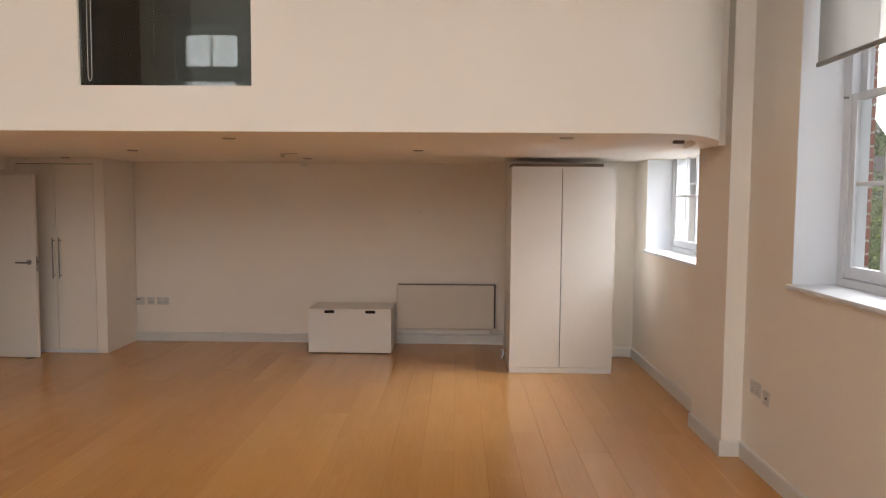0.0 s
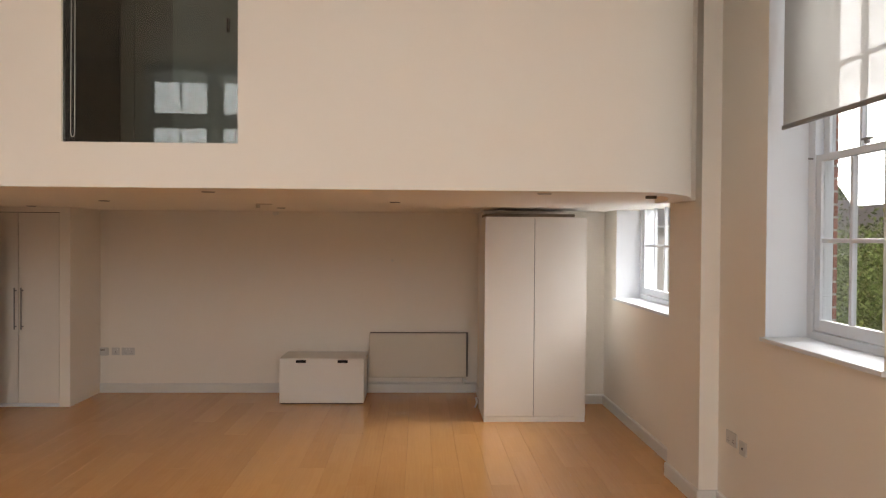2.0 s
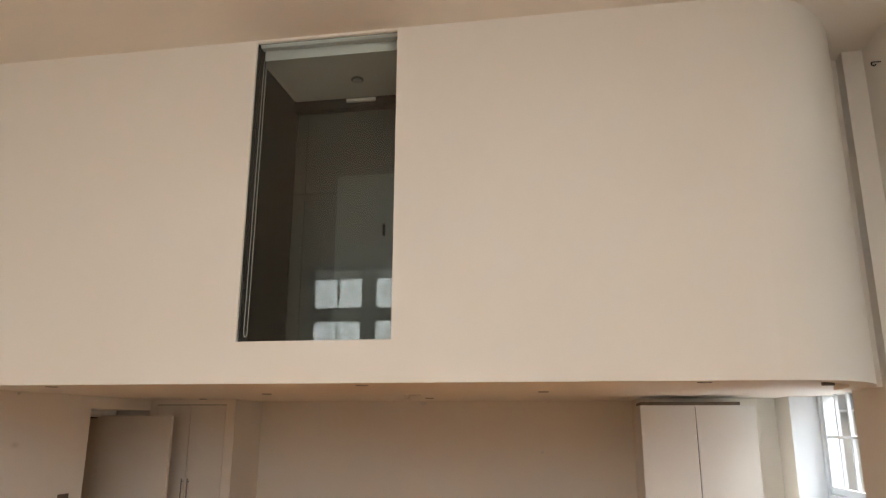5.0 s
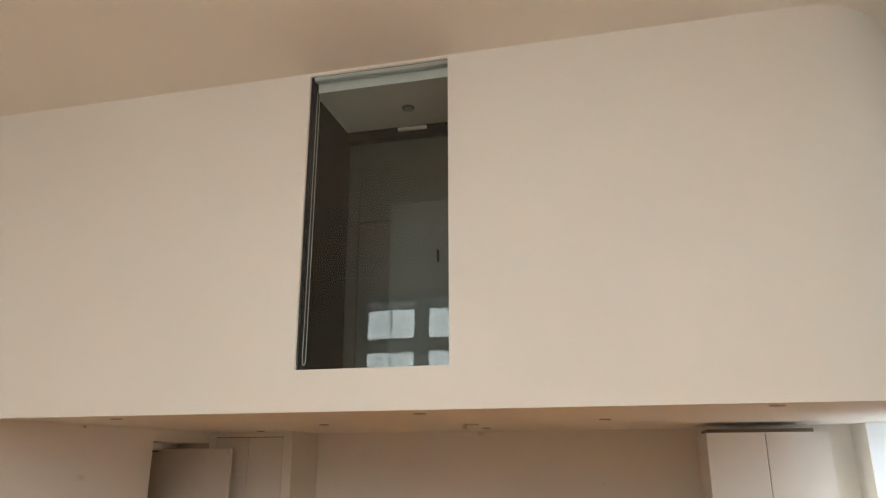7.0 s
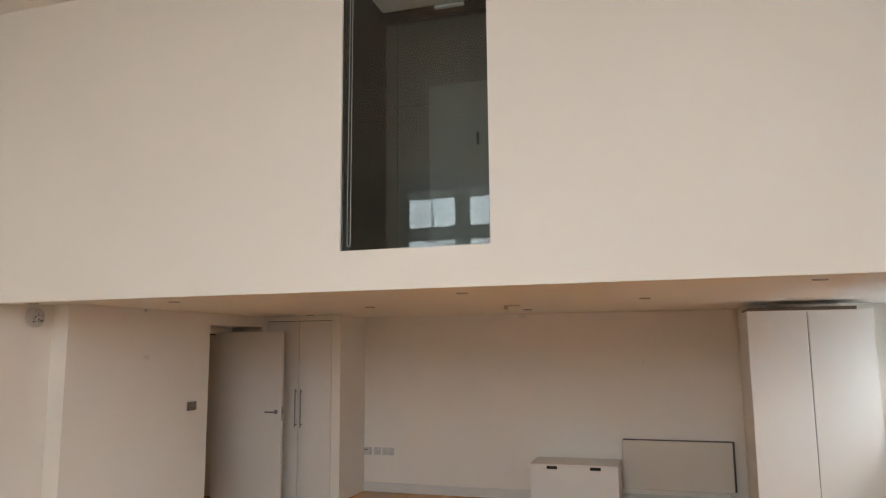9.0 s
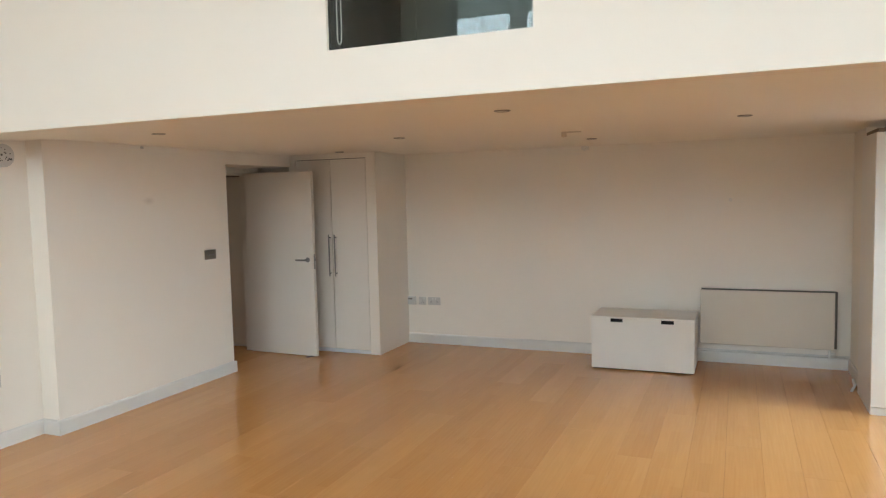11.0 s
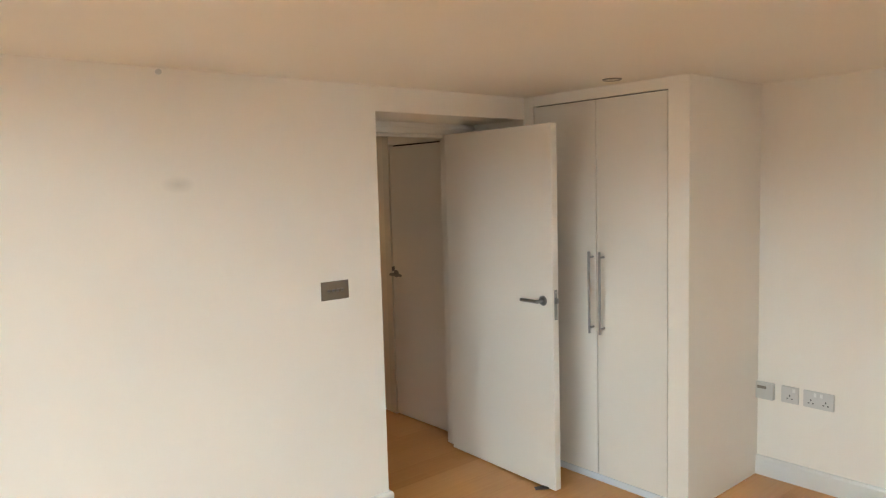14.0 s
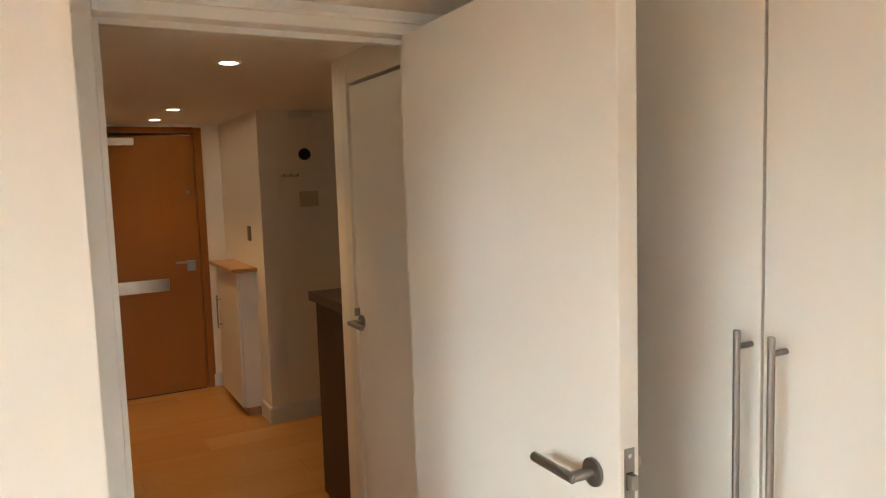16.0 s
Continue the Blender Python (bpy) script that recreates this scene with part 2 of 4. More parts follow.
fn, fl, fp = FABRIC.node_tree.nodes, FABRIC.node_tree.links, FABRIC.node_tree.nodes["Principled BSDF"]
fp.inputs["Base Color"].default_value, fp.inputs["Roughness"].default_value = (0.50, 0.49, 0.465, 1), 0.8
ftr, fmix, fcl = fn.new("ShaderNodeBsdfTranslucent"), fn.new("ShaderNodeMixShader"), fn.new("ShaderNodeBsdfTransparent")
ftr.inputs["Color"].default_value = (0.60, 0.59, 0.56, 1)
fmix.inputs[0].default_value = 0.5
fmix2 = fn.new("ShaderNodeMixShader")
fmix2.inputs[0].default_value = 0.24
fl.new(fp.outputs[0], fmix.inputs[1])
fl.new(ftr.outputs[0], fmix.inputs[2])
fl.new(fmix.outputs[0], fmix2.inputs[1])
fl.new(fcl.outputs[0], fmix2.inputs[2])
fl.new(fmix2.outputs[0], fn["Material Output"].inputs["Surface"])
LAMPON = glow("lit_lamp_lens", (1.0, 0.78, 0.5), 30.0)
LEAF = leafage("tree_leaves", (0.12, 0.19, 0.055))
LEAF2 = leafage("pale_tree_leaves", (0.18, 0.27, 0.085))
BARK = plain("bark", (0.09, 0.06, 0.04), 0.9, vary=0.3, scale=10, bump=0.4)
GRASS = plain("rough_grass", (0.05, 0.08, 0.025), 0.9, vary=0.3, scale=0.6)
SLATE = plain("grey_roof", (0.16, 0.165, 0.18), 0.7, vary=0.15, scale=4)
RENDERW = plain("pale_render", (0.55, 0.52, 0.47), 0.8, vary=0.1, scale=1.5)
PANE = plain("dark_window_pane", (0.05, 0.06, 0.07), 0.1, vary=0.1)


WALLMARK = WALL.copy()
WALLMARK.name = "wall_paint_with_scuff"
mn, ml = WALLMARK.node_tree.nodes, WALLMARK.node_tree.links
base = mn["Principled BSDF"].inputs["Base Color"].links[0].from_socket
mco, mmap, mgrad = mn.new("ShaderNodeTexCoord"), mn.new("ShaderNodeMapping"), mn.new("ShaderNodeTexGradient")
mgrad.gradient_type = "SPHERICAL"
mmap.vector_type = "TEXTURE"
mmap.inputs["Location"].default_value, mmap.inputs["Scale"].default_value = (XL, 5.68, 1.648), (1.0, 0.07, 0.035)
mmix, mscale = mn.new("ShaderNodeMix"), mn.new("ShaderNodeMath")
mmix.data_type, mscale.operation, mscale.inputs[1].default_value = "RGBA", "MULTIPLY", 0.35
mmix.inputs["B"].default_value = (0.42, 0.36, 0.29, 1)
ml.new(mco.outputs["Object"], mmap.inputs["Vector"])
ml.new(mmap.outputs[0], mgrad.inputs["Vector"])
ml.new(mgrad.outputs["Fac"], mscale.inputs[0])
ml.new(mscale.outputs[0], mmix.inputs["Factor"])
ml.new(base, mmix.inputs["A"])
ml.new(mmix.outputs["Result"], mn["Principled BSDF"].inputs["Base Color"])


# ---- building helpers ----
def obj(name, bm, mat, parent=None, smooth=False):
    me = bpy.data.meshes.new(name)
    bmesh.ops.recalc_face_normals(bm, faces=bm.faces[:])
    bm.to_mesh(me)
    bm.free()
    me.materials.append(mat)
    if smooth:
        for p in me.polygons:
            p.use_smooth = True
        me.set_sharp_from_angle(angle=radians(35))
    ob = new(name, me)
    if parent:
        ob.parent = parent
    return ob


def part(name, bm, mat, parent, label="", smooth=False):
    return tagged(obj(name, bm, mat, parent, smooth), label)


def thing(name, label, category, group="", kind="", at=None):
    """An Empty at the base of a thing, which parents its parts."""
    ob = tagged(new(name), label, category, group, kind)
    ob.empty_display_size = 0.05
    if at is not None:
        ob.matrix_basis = at
    return ob


def box(x0, x1, y0, y1, z0, z1, bevel=0.0, bm=None, seg=2):
    """A box with softened edges, in a bmesh of its own or added to one."""
    own = bmesh.new()
    bmesh.ops.create_cube(own, size=1.0)
    for v in own.verts:
        v.co = Vector(((x0 + x1) / 2 + v.co.x * (x1 - x0), (y0 + y1) / 2 + v.co.y * (y1 - y0), (z0 + z1) / 2 + v.co.z * (z1 - z0)))
    if bevel:
        bmesh.ops.bevel(own, geom=own.edges[:], offset=bevel, segments=seg, profile=0.6, affect="EDGES")
    if bm is None:
        return own
    me = bpy.data.meshes.new("tmp")
    own.to_mesh(me)
    own.free()
    bm.from_mesh(me)
    bpy.data.meshes.remove(me)
    return bm


def rod(a, b, r, bm=None, seg=20, r2=None, bevel=0.0):
    """A round bar from a to b."""
    a, b = Vector(a), Vector(b)
    own = bmesh.new()
    bmesh.ops.create_cone(own, cap_ends=True, segments=seg, radius1=r, radius2=r if r2 is None else r2, depth=(b - a).length)
    if bevel:
        caps = [e for e in own.edges if len([f for f in e.link_faces if len(f.verts) > 4]) == 1]
        bmesh.ops.bevel(own, geom=caps, offset=bevel, segments=2, affect="EDGES")
    m = Matrix.Translation((a + b) / 2) @ (b - a).to_track_quat("Z", "Y").to_matrix().to_4x4()
    bmesh.ops.transform(own, matrix=m, verts=own.verts[:])
    if bm is None:
        return own
    me = bpy.data.meshes.new("tmp")
    own.to_mesh(me)
    own.free()
    bm.from_mesh(me)
    bpy.data.meshes.remove(me)
    return bm


def cells(axis, p0, p1, a0, a1, z0, z1, holes):
    """A thick wall across an axis ('x' or 'y') from p0 to p1, with openings (a0, a1, z0, z1) cut through it."""
    aa = sorted({a0, a1, *[h[0] for h in holes], *[h[1] for h in holes]})
    zz = sorted({z0, z1, *[h[2] for h in holes], *[h[3] for h in holes]})
    aa, zz = [v for v in aa if a0 <= v <= a1], [v for v in zz if z0 <= v <= z1]
    full = [[not any(h[0] < (aa[i] + aa[i + 1]) / 2 < h[1] and h[2] < (zz[k] + zz[k + 1]) / 2 < h[3] for h in holes)
             for k in range(len(zz) - 1)] for i in range(len(aa) - 1)]
    bm, memo = bmesh.new(), {}

    def v(p, a, z):
        key = (round(p, 5), round(a, 5), round(z, 5))
        if key not in memo:
            memo[key] = bm.verts.new((p, a, z) if axis == "x" else (a, p, z))
        return memo[key]

    def solid(i, k):
        return 0 <= i < len(aa) - 1 and 0 <= k < len(zz) - 1 and full[i][k]

    for i in range(len(aa) - 1):
        for k in range(len(zz) - 1):
            if not full[i][k]:
                continue
            a, b, c, d = aa[i], aa[i + 1], zz[k], zz[k + 1]
            for p in (p0, p1):
                bm.faces.new([v(p, a, c), v(p, b, c), v(p, b, d), v(p, a, d)])
            for ok, q in ((solid(i - 1, k), [(p0, a, c), (p0, a, d), (p1, a, d), (p1, a, c)]),
                          (solid(i + 1, k), [(p0, b, c), (p0, b, d), (p1, b, d), (p1, b, c)]),
                          (solid(i, k - 1), [(p0, a, c), (p0, b, c), (p1, b, c), (p1, a, c)]),
                          (solid(i, k + 1), [(p0, a, d), (p0, b, d), (p1, b, d), (p1, a, d)])):
                if not ok:
                    bm.faces.new([v(*w) for w in q])
    return bm


def prism(points, z0, z1):
    """An upright block over a plan outline."""
    bm = bmesh.new()
    low = [bm.verts.new((x, y, z0)) for x, y in points]
    top = [bm.verts.new((x, y, z1)) for x, y in points]
    bm.faces.new(low)
    bm.faces.new(top)
    for i in range(len(points)):
        j = (i + 1) % len(points)
        bm.faces.new([low[i], low[j], top[j], top[i]])
    return bm


def structure(name, bm, mat, label, category):
    return tagged(obj(name, bm, mat), label, category, kind="structure")


# ---- structure ----
W1 = (3.145, 4.205, 1.20, 4.20)
W2 = (5.70, 7.335, 1.17, ZC)
# Unseen window behind the camera, added to let light onto the floor.
W_UNSEEN = (0.35, 1.41, 1.20, 4.20)
structure("wall_right", cells("x", XR, 2.56, YR, 8.8, 0, ZH, [W_UNSEEN, W1, W2]), WALL, "off-white painted outer wall with deep window reveals", "wall")
structure("wall_back", cells("y", YB, YB + 0.2, -4.9, 2.2, 0, ZH, []), WALL, "off-white painted back wall under the gallery", "wall")
structure("wall_back_pier", box(0.86, XR, 7.79, YB, 0, ZC), WALL, "off-white wall projection behind the white wardrobe", "wall")
structure("wall_left", cells("x", XD, XL, 4.745, 8.6, 0, ZH, [(6.634, 7.66, 0, 1.976)]), WALLMARK, "thick off-white side wall with a door recess", "wall")
structure("wall_left_near", cells("x", XN - 0.3, XN, YR, 4.745, 0, ZH, []), WALL, "off-white side wall set back from the pier", "wall")
structure("wall_rear", cells("y", YR - 0.22, YR, -4.98, 2.56, 0, ZH, [(a, b, 1.22, 4.254) for a, b in REAR]), WALL, "off-white rear wall with tall sash windows", "wall")
structure("pier_right", box(2.065, XR, 4.83, 5.43, 0, ZH), WALL, "off-white painted pier beside the tall window", "pier")
structure("pier_lining", box(1.998, 2.0645, 4.935, 5.06, ZL + 0.004, ZH - 0.001), WALL, "white plaster infill between the gallery wall and the pier", "pier")
structure("ceiling_high", box(-4.98, 2.56, YR - 0.2, 8.8, ZH, ZH + 0.2), CEIL, "plain white ceiling of the double-height room", "ceiling")

# Gallery: front wall with a rounded end, and the low ceiling under it
GX0, GX1, GZ0, GZ1 = -1.764, -0.819, 2.297, 4.256
curve = []
for i in range(25):
    a = math.pi / 2 * i / 24
    curve.append((1.25 + 0.762 * math.sin(a), YF + 1.15 - 1.15 * math.cos(a)))
gallery = cells("y", YF, YF + 0.14, XN, 1.25, ZL, ZH, [(GX0, GX1, GZ0, GZ1)])
inner = [(1.25 + 0.622 * math.sin(math.pi / 2 * i / 24), YF + 1.15 - 1.01 * math.cos(math.pi / 2 * i / 24)) for i in range(25)]
for i in range(24):
    quad = [curve[i], curve[i + 1], inner[i + 1], inner[i]]
    lo = [gallery.verts.new((x, y, ZL)) for x, y in quad]
    hi = [gallery.verts.new((x, y, ZH)) for x, y in quad]
    for k in (0, 2):
        gallery.faces.new([lo[k], lo[k + 1], hi[k + 1], hi[k]])
    gallery.faces.new(lo)
box(1.90, 2.058, YF + 1.151, 5.43, ZC + 0.02, ZH, 0.0, gallery)
bmesh.ops.remove_doubles(gallery, verts=gallery.verts[:], dist=0.0005)
gw = structure("wall_gallery", gallery, WALL, "white gallery front wall with a rounded end", "wall")
for p in gw.data.polygons:
    p.use_smooth = True
gw.data.set_sharp_from_angle(angle=radians(25))


def low_ceiling(y):
    """Height of the low ceiling, which dips to the gallery edge."""
    return ZL - 0.003 + (ZC - ZL) * min(1.0, max(0.0, (y - YF) / 0.9))


lc = bmesh.new()
front = [(XN, YF + 0.003), (-2.0, YF + 0.003)] + [(x - 0.002, y + 0.003) for x, y in curve] + [(2.065, 5.44), (XR, 5.44)]
lines = []
for k in range(7):
    f = k / 6
    lines.append([(x, y + (max(y, 5.02) + 0.02 - y) * f) for x, y in front])
lines.append([(x, YB) for x, y in front])
vs = [[lc.verts.new((x, y, low_ceiling(y))) for x, y in ln] for ln in lines]
for p, q in zip(vs, vs[1:]):
    for k in range(len(front) - 1):
        lc.faces.new([p[k], p[k + 1], q[k + 1], q[k]])
made = bmesh.ops.extrude_face_region(lc, geom=lc.faces[:])
for v in made["geom"]:
    if isinstance(v, bmesh.types.BMVert):
        v.co.z = ZC + 0.14
cl = structure("ceiling_low", lc, CEIL, "plain white low ceiling under the gallery", "ceiling")
for p in cl.data.polygons:
    p.use_smooth = True
cl.data.set_sharp_from_angle(angle=radians(25))

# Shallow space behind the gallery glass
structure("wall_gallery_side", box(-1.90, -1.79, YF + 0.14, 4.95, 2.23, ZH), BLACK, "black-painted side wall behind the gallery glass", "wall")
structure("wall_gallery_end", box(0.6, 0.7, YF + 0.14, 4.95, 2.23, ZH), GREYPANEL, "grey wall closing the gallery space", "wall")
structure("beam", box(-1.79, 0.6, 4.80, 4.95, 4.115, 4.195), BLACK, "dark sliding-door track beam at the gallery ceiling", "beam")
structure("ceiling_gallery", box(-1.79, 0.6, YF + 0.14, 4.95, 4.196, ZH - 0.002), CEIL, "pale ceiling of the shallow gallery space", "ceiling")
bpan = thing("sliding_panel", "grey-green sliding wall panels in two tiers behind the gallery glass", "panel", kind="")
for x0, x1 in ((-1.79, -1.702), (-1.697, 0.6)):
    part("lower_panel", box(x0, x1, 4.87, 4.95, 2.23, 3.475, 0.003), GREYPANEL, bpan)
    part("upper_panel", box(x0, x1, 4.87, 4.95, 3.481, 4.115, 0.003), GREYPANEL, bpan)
# Added sheet: its paler colour stands in for the lighter area behind the glass.
part("pale_area_sheet", box(-1.45, 0.6, 4.862, 4.8695, 2.23, 3.60, 0.001), PALE_AREA, bpan, "added paler grey sheet standing in for the lighter area behind the glass")
part("door_handle", box(-1.095, -1.08, 4.835, 4.863, 3.13, 3.22, 0.004), BLACK, bpan, "small dark upright handle")
trk = thing("track_label", "pale strip light fixed to the dark track beam", "light strip")
part("body", box(-1.38, -1.16, 4.775, 4.802, 4.155, 4.178, 0.004), WPLAST, trk)
vl = thing("ceiling_spot", "small round spotlight in the gallery ceiling", "spotlight", at=pose(-1.22, 4.52, 4.196))
part("rim", rod((0, 0, 0), (0, 0, -0.012), 0.045, seg=24, bevel=0.004), STEEL, vl)
part("lens", rod((0, 0, -0.010), (0, 0, -0.016), 0.030, seg=20), PLASTIC, vl)

pane = thing("window_gallery", "tall frameless interior glass pane in the gallery wall", "window", kind="structure")
gp = part("pane", box(GX0 + 0.004, GX1 - 0.002, YF + 0.012, YF + 0.024, GZ0 + 0.003, GZ1 - 0.004), DARKGLASS, pane)
gp.visible_shadow = False
part("frame", box(GX0, GX0 + 0.012, YF + 0.026, YF + 0.142, GZ0, GZ1, 0.002), DARK, pane, "thin dark side channel")
part("top_channel", box(GX0 + 0.02, GX1, YF + 0.03, YF + 0.07, GZ1 - 0.028, GZ1, 0.002), PLASTIC, pane, "grey top channel")
gb = thing("roller_blind", "rolled-up cream roller blind behind the gallery glass", "blind")
part("fabric", box(GX0 + 0.025, GX1 - 0.002, YF + 0.085, YF + 0.092, 4.166, 4.246, 0.002), WPLAST, gb)
cord = bmesh.new()
rod((GX0 + 0.028, YF + 0.05, 2.36), (GX0 + 0.028, YF + 0.07, 4.155), 0.0025, cord, 8)
rod((GX0 + 0.05, YF + 0.05, 2.36), (GX0 + 0.045, YF + 0.07, 4.155), 0.0025, cord, 8)
for i in range(8):
    a0, a1 = math.pi * i / 8, math.pi * (i + 1) / 8
    rod((GX0 + 0.039 - 0.011 * math.cos(a0), YF + 0.05, 2.36 - 0.03 * math.sin(a0)), (GX0 + 0.039 - 0.011 * math.cos(a1), YF + 0.05, 2.36 - 0.03 * math.sin(a1)), 0.0025, cord, 8)
part("cord", cord, PLASTIC, gb, "grey looped bead chain")


# ---- windows ----
def sash_window(name, label, origin, width, rows, cols, frame_w=0.055):
    """A painted timber sash window in the plane u-z: rows are glazed leaves (z0, z1, depth, pane rows). It is built along x and turned by its pose."""
    win = thing(name, label, "window", kind="structure", at=origin)
    z0, z1 = rows[0][0], rows[-1][1]
    for nm, bm in (("jamb", box(0, frame_w, -0.05, 0.07, z0, z1, 0.004)), ("jamb", box(width - frame_w, width, -0.05, 0.07, z0, z1, 0.004)),
                   ("head", box(frame_w, width - frame_w, -0.05, 0.07, z1 - 0.05, z1, 0.004)), ("window_sill", box(frame_w, width - frame_w, -0.06, 0.09, z0, z0 + 0.045, 0.006))):
        part(nm, bm, TRIM, win)
    for u in (frame_w, width - frame_w - 0.014):
        part("bead", box(u, u + 0.014, -0.049, -0.042, z0 + 0.045, z1 - 0.05, 0.002), TRIM, win)
    for (_, below, *_), (above, *_) in zip(rows, rows[1:]):
        if above > below:
            part("transom", box(frame_w, width - frame_w, -0.05, 0.07, below, above, 0.004), TRIM, win)
    for n, (a, b, dep, pr) in enumerate(rows):
        a2 = a + (0.05 if n == 0 else 0.0)
        b2 = b - (0.05 if n == len(rows) - 1 else 0.0)
        u0, u1, st = frame_w + 0.002, width - frame_w - 0.002, 0.06
        bm = bmesh.new()
        lowrail, toprail = (0.065 if n == 0 else 0.04), 0.04
        box(u0, u0 + st, dep - 0.02, dep + 0.02, a2, b2, 0.004, bm)
        box(u1 - st, u1, dep - 0.02, dep + 0.02, a2, b2, 0.004, bm)
        box(u0 + st, u1 - st, dep - 0.02, dep + 0.02, a2, a2 + lowrail, 0.004, bm)
        box(u0 + st, u1 - st, dep - 0.02, dep + 0.02, b2 - toprail, b2, 0.004, bm)
        leaf = part("sash", bm, TRIM, win)
        g0, g1, h0, h1 = u0 + st, u1 - st, a2 + lowrail, b2 - toprail
        bars = bmesh.new()
        for c in range(1, cols):
            u = g0 + (g1 - g0) * c / cols
            box(u - 0.013, u + 0.013, dep - 0.016, dep + 0.016, h0, h1, 0.005, bars)
        for r in range(1, pr):
            h = h0 + (h1 - h0) * r / pr
            box(g0, g1, dep - 0.0145, dep + 0.0145, h - 0.012, h + 0.012, 0.005, bars)
        if cols > 1 or pr > 1:
            part("glazing_bar", bars, TRIM, leaf)
        gl = part("pane", box(g0, g1, dep - 0.002, dep + 0.002, h0, h1), GLASS, leaf)
        gl.visible_shadow = False
    return win


TURN_R = pose(2.49, W1[1], 0, 0, 0, -90)
w1 = sash_window("window_1", "tall white sash window with small panes in a deep reveal", TURN_R, W1[1] - W1[0],
                 [(1.225, 2.28, -0.02, 2), (2.25, 3.30, 0.025, 2), (3.32, 4.20, 0.0, 1)], 3)
# Added window behind the camera, built like window_1; never in view.
sash_window("window_8", "tall white sash window with small panes in a deep reveal", pose(2.49, W_UNSEEN[1], 0, 0, 0, -90), W_UNSEEN[1] - W_UNSEEN[0],
            [(1.225, 2.28, -0.02, 2), (2.25, 3.30, 0.025, 2), (3.32, 4.20, 0.0, 1)], 3)
ring = bmesh.new()
for i in range(14):
    a0, a1 = 2 * math.pi * i / 14, 2 * math.pi * (i + 1) / 14
    rod((0.30 + 0.016 * math.cos(a0), -0.05, 2.20 + 0.016 * math.sin(a0)), (0.30 + 0.016 * math.cos(a1), -0.05, 2.20 + 0.016 * math.sin(a1)), 0.003, ring, 8)
part("sash_ring", ring, CHROME, w1, "small steel pull ring")
lock = bmesh.new()
rod((0.53, -0.045, 2.285), (0.53, -0.045, 2.305), 0.014, lock, 14)
box(0.50, 0.57, -0.06, -0.035, 2.303, 2.315, 0.004, lock)
part("sash_lock", lock, STEEL, w1, "steel fitch fastener on the meeting rail")
part("stop_bolt", rod((0.045, -0.075, 2.262), (0.045, -0.04, 2.262), 0.006, seg=12), STEEL, w1)
w2 = sash_window("window_2", "white sash window below the low ceiling", pose(2.49, W2[1], 0, 0, 0, -90), W2[1] - W2[0], [(1.195, 2.25, -0.02, 2)], 5)
# The last two of these windows are added and never in view.
for n, (a, b) in enumerate(REAR):
    sash_window(f"window_{n + 3}", "tall white sash window with a fanlight in the rear wall", pose(a, YR - 0.14, 0), b - a,
                [(1.225, 2.33, -0.02, 2), (2.30, 3.395, 0.02, 2), (3.53, 4.252, 0.0, 1)], 2)
    rb = thing("roller_blind", "rolled-up pale roller blind at a rear window head", "blind", "rear window blinds")
    part("fabric", box(a + 0.06, b - 0.06, YR - 0.075, YR - 0.073, 4.02, 4.235), FABRIC, rb)
    part("bottom_bar", box(a + 0.06, b - 0.06, YR - 0.082, YR - 0.066, 4.0, 4.021, 0.004), STEEL, rb)

    s = thing("window_sill", "white painted window board", "sill", kind="structure")
    part("board", box(a, b, YR - 0.09, YR + 0.03, 1.20, 1.222, 0.006), TRIM, s)

outer_1 = thing("outer_box_1", "white-painted outer boxing of the tall window", "window boxing", kind="structure")
outer_2 = thing("outer_box_2", "white-painted outer boxing of the low window", "window boxing", kind="structure")


def reveal(name, y0, y1, z0, z1):
    """White-painted lining of a window opening, with its sill board."""
    ob = thing(name, "white-painted window reveal lining with a sill board", "reveal", kind="structure")
    part("lining", box(XR + 0.001, 2.44, y1 - 0.004, y1 + 0.001, z0, z1), TRIM, ob)
    part("lining", box(XR + 0.001, 2.44, y0 - 0.001, y0 + 0.004, z0, z1), TRIM, ob)
    part("sill_board", box(XR - 0.03, 2.47, y0 - 0.025, y1 + 0.012, z0 + 0.0, z0 + 0.026, 0.006), TRIM, ob)


for n, (ya, yb, za, zb) in enumerate((W1, W2)):
    for y0, y1 in ((yb - 0.016, yb + 0.05), (ya - 0.05, ya + 0.016)):
        part("outer_lining", box(2.5605, 2.587, y0, y1, za + 0.02, zb - 0.02, 0.003), TRIM, (outer_1, outer_2)[n])
reveal("reveal_1", *W1)
# Lining of the added, unseen window.
reveal("reveal_unseen", *W_UNSEEN)
reveal("reveal_2", W2[0], W2[1], W2[2], W2[3] - 0.006)

blind = thing("window_blind", "half-lowered grey translucent roller blind with a dark bottom bar", "blind")
part("fabric", box(2.262, 2.264, 3.155, 4.155, 2.448, 4.08), FABRIC, blind)
part("bottom_bar", box(2.251, 2.271, 3.153, 4.157, 2.424, 2.450, 0.006), plain("grey_bar", (0.22, 0.21, 0.20), 0.4), blind, "grey weighted bottom bar")
part("roller", rod((2.263, 3.15, 4.10), (2.263, 4.20, 4.10), 0.03), WPLAST, blind)


# ---- floor and skirtings ----
floor = structure("floor", box(-9.0, 2.56, YR - 0.2, 9.4, -0.12, -0.012), UNDER, "honey-coloured oak strip floor with a satin seal", "floor")


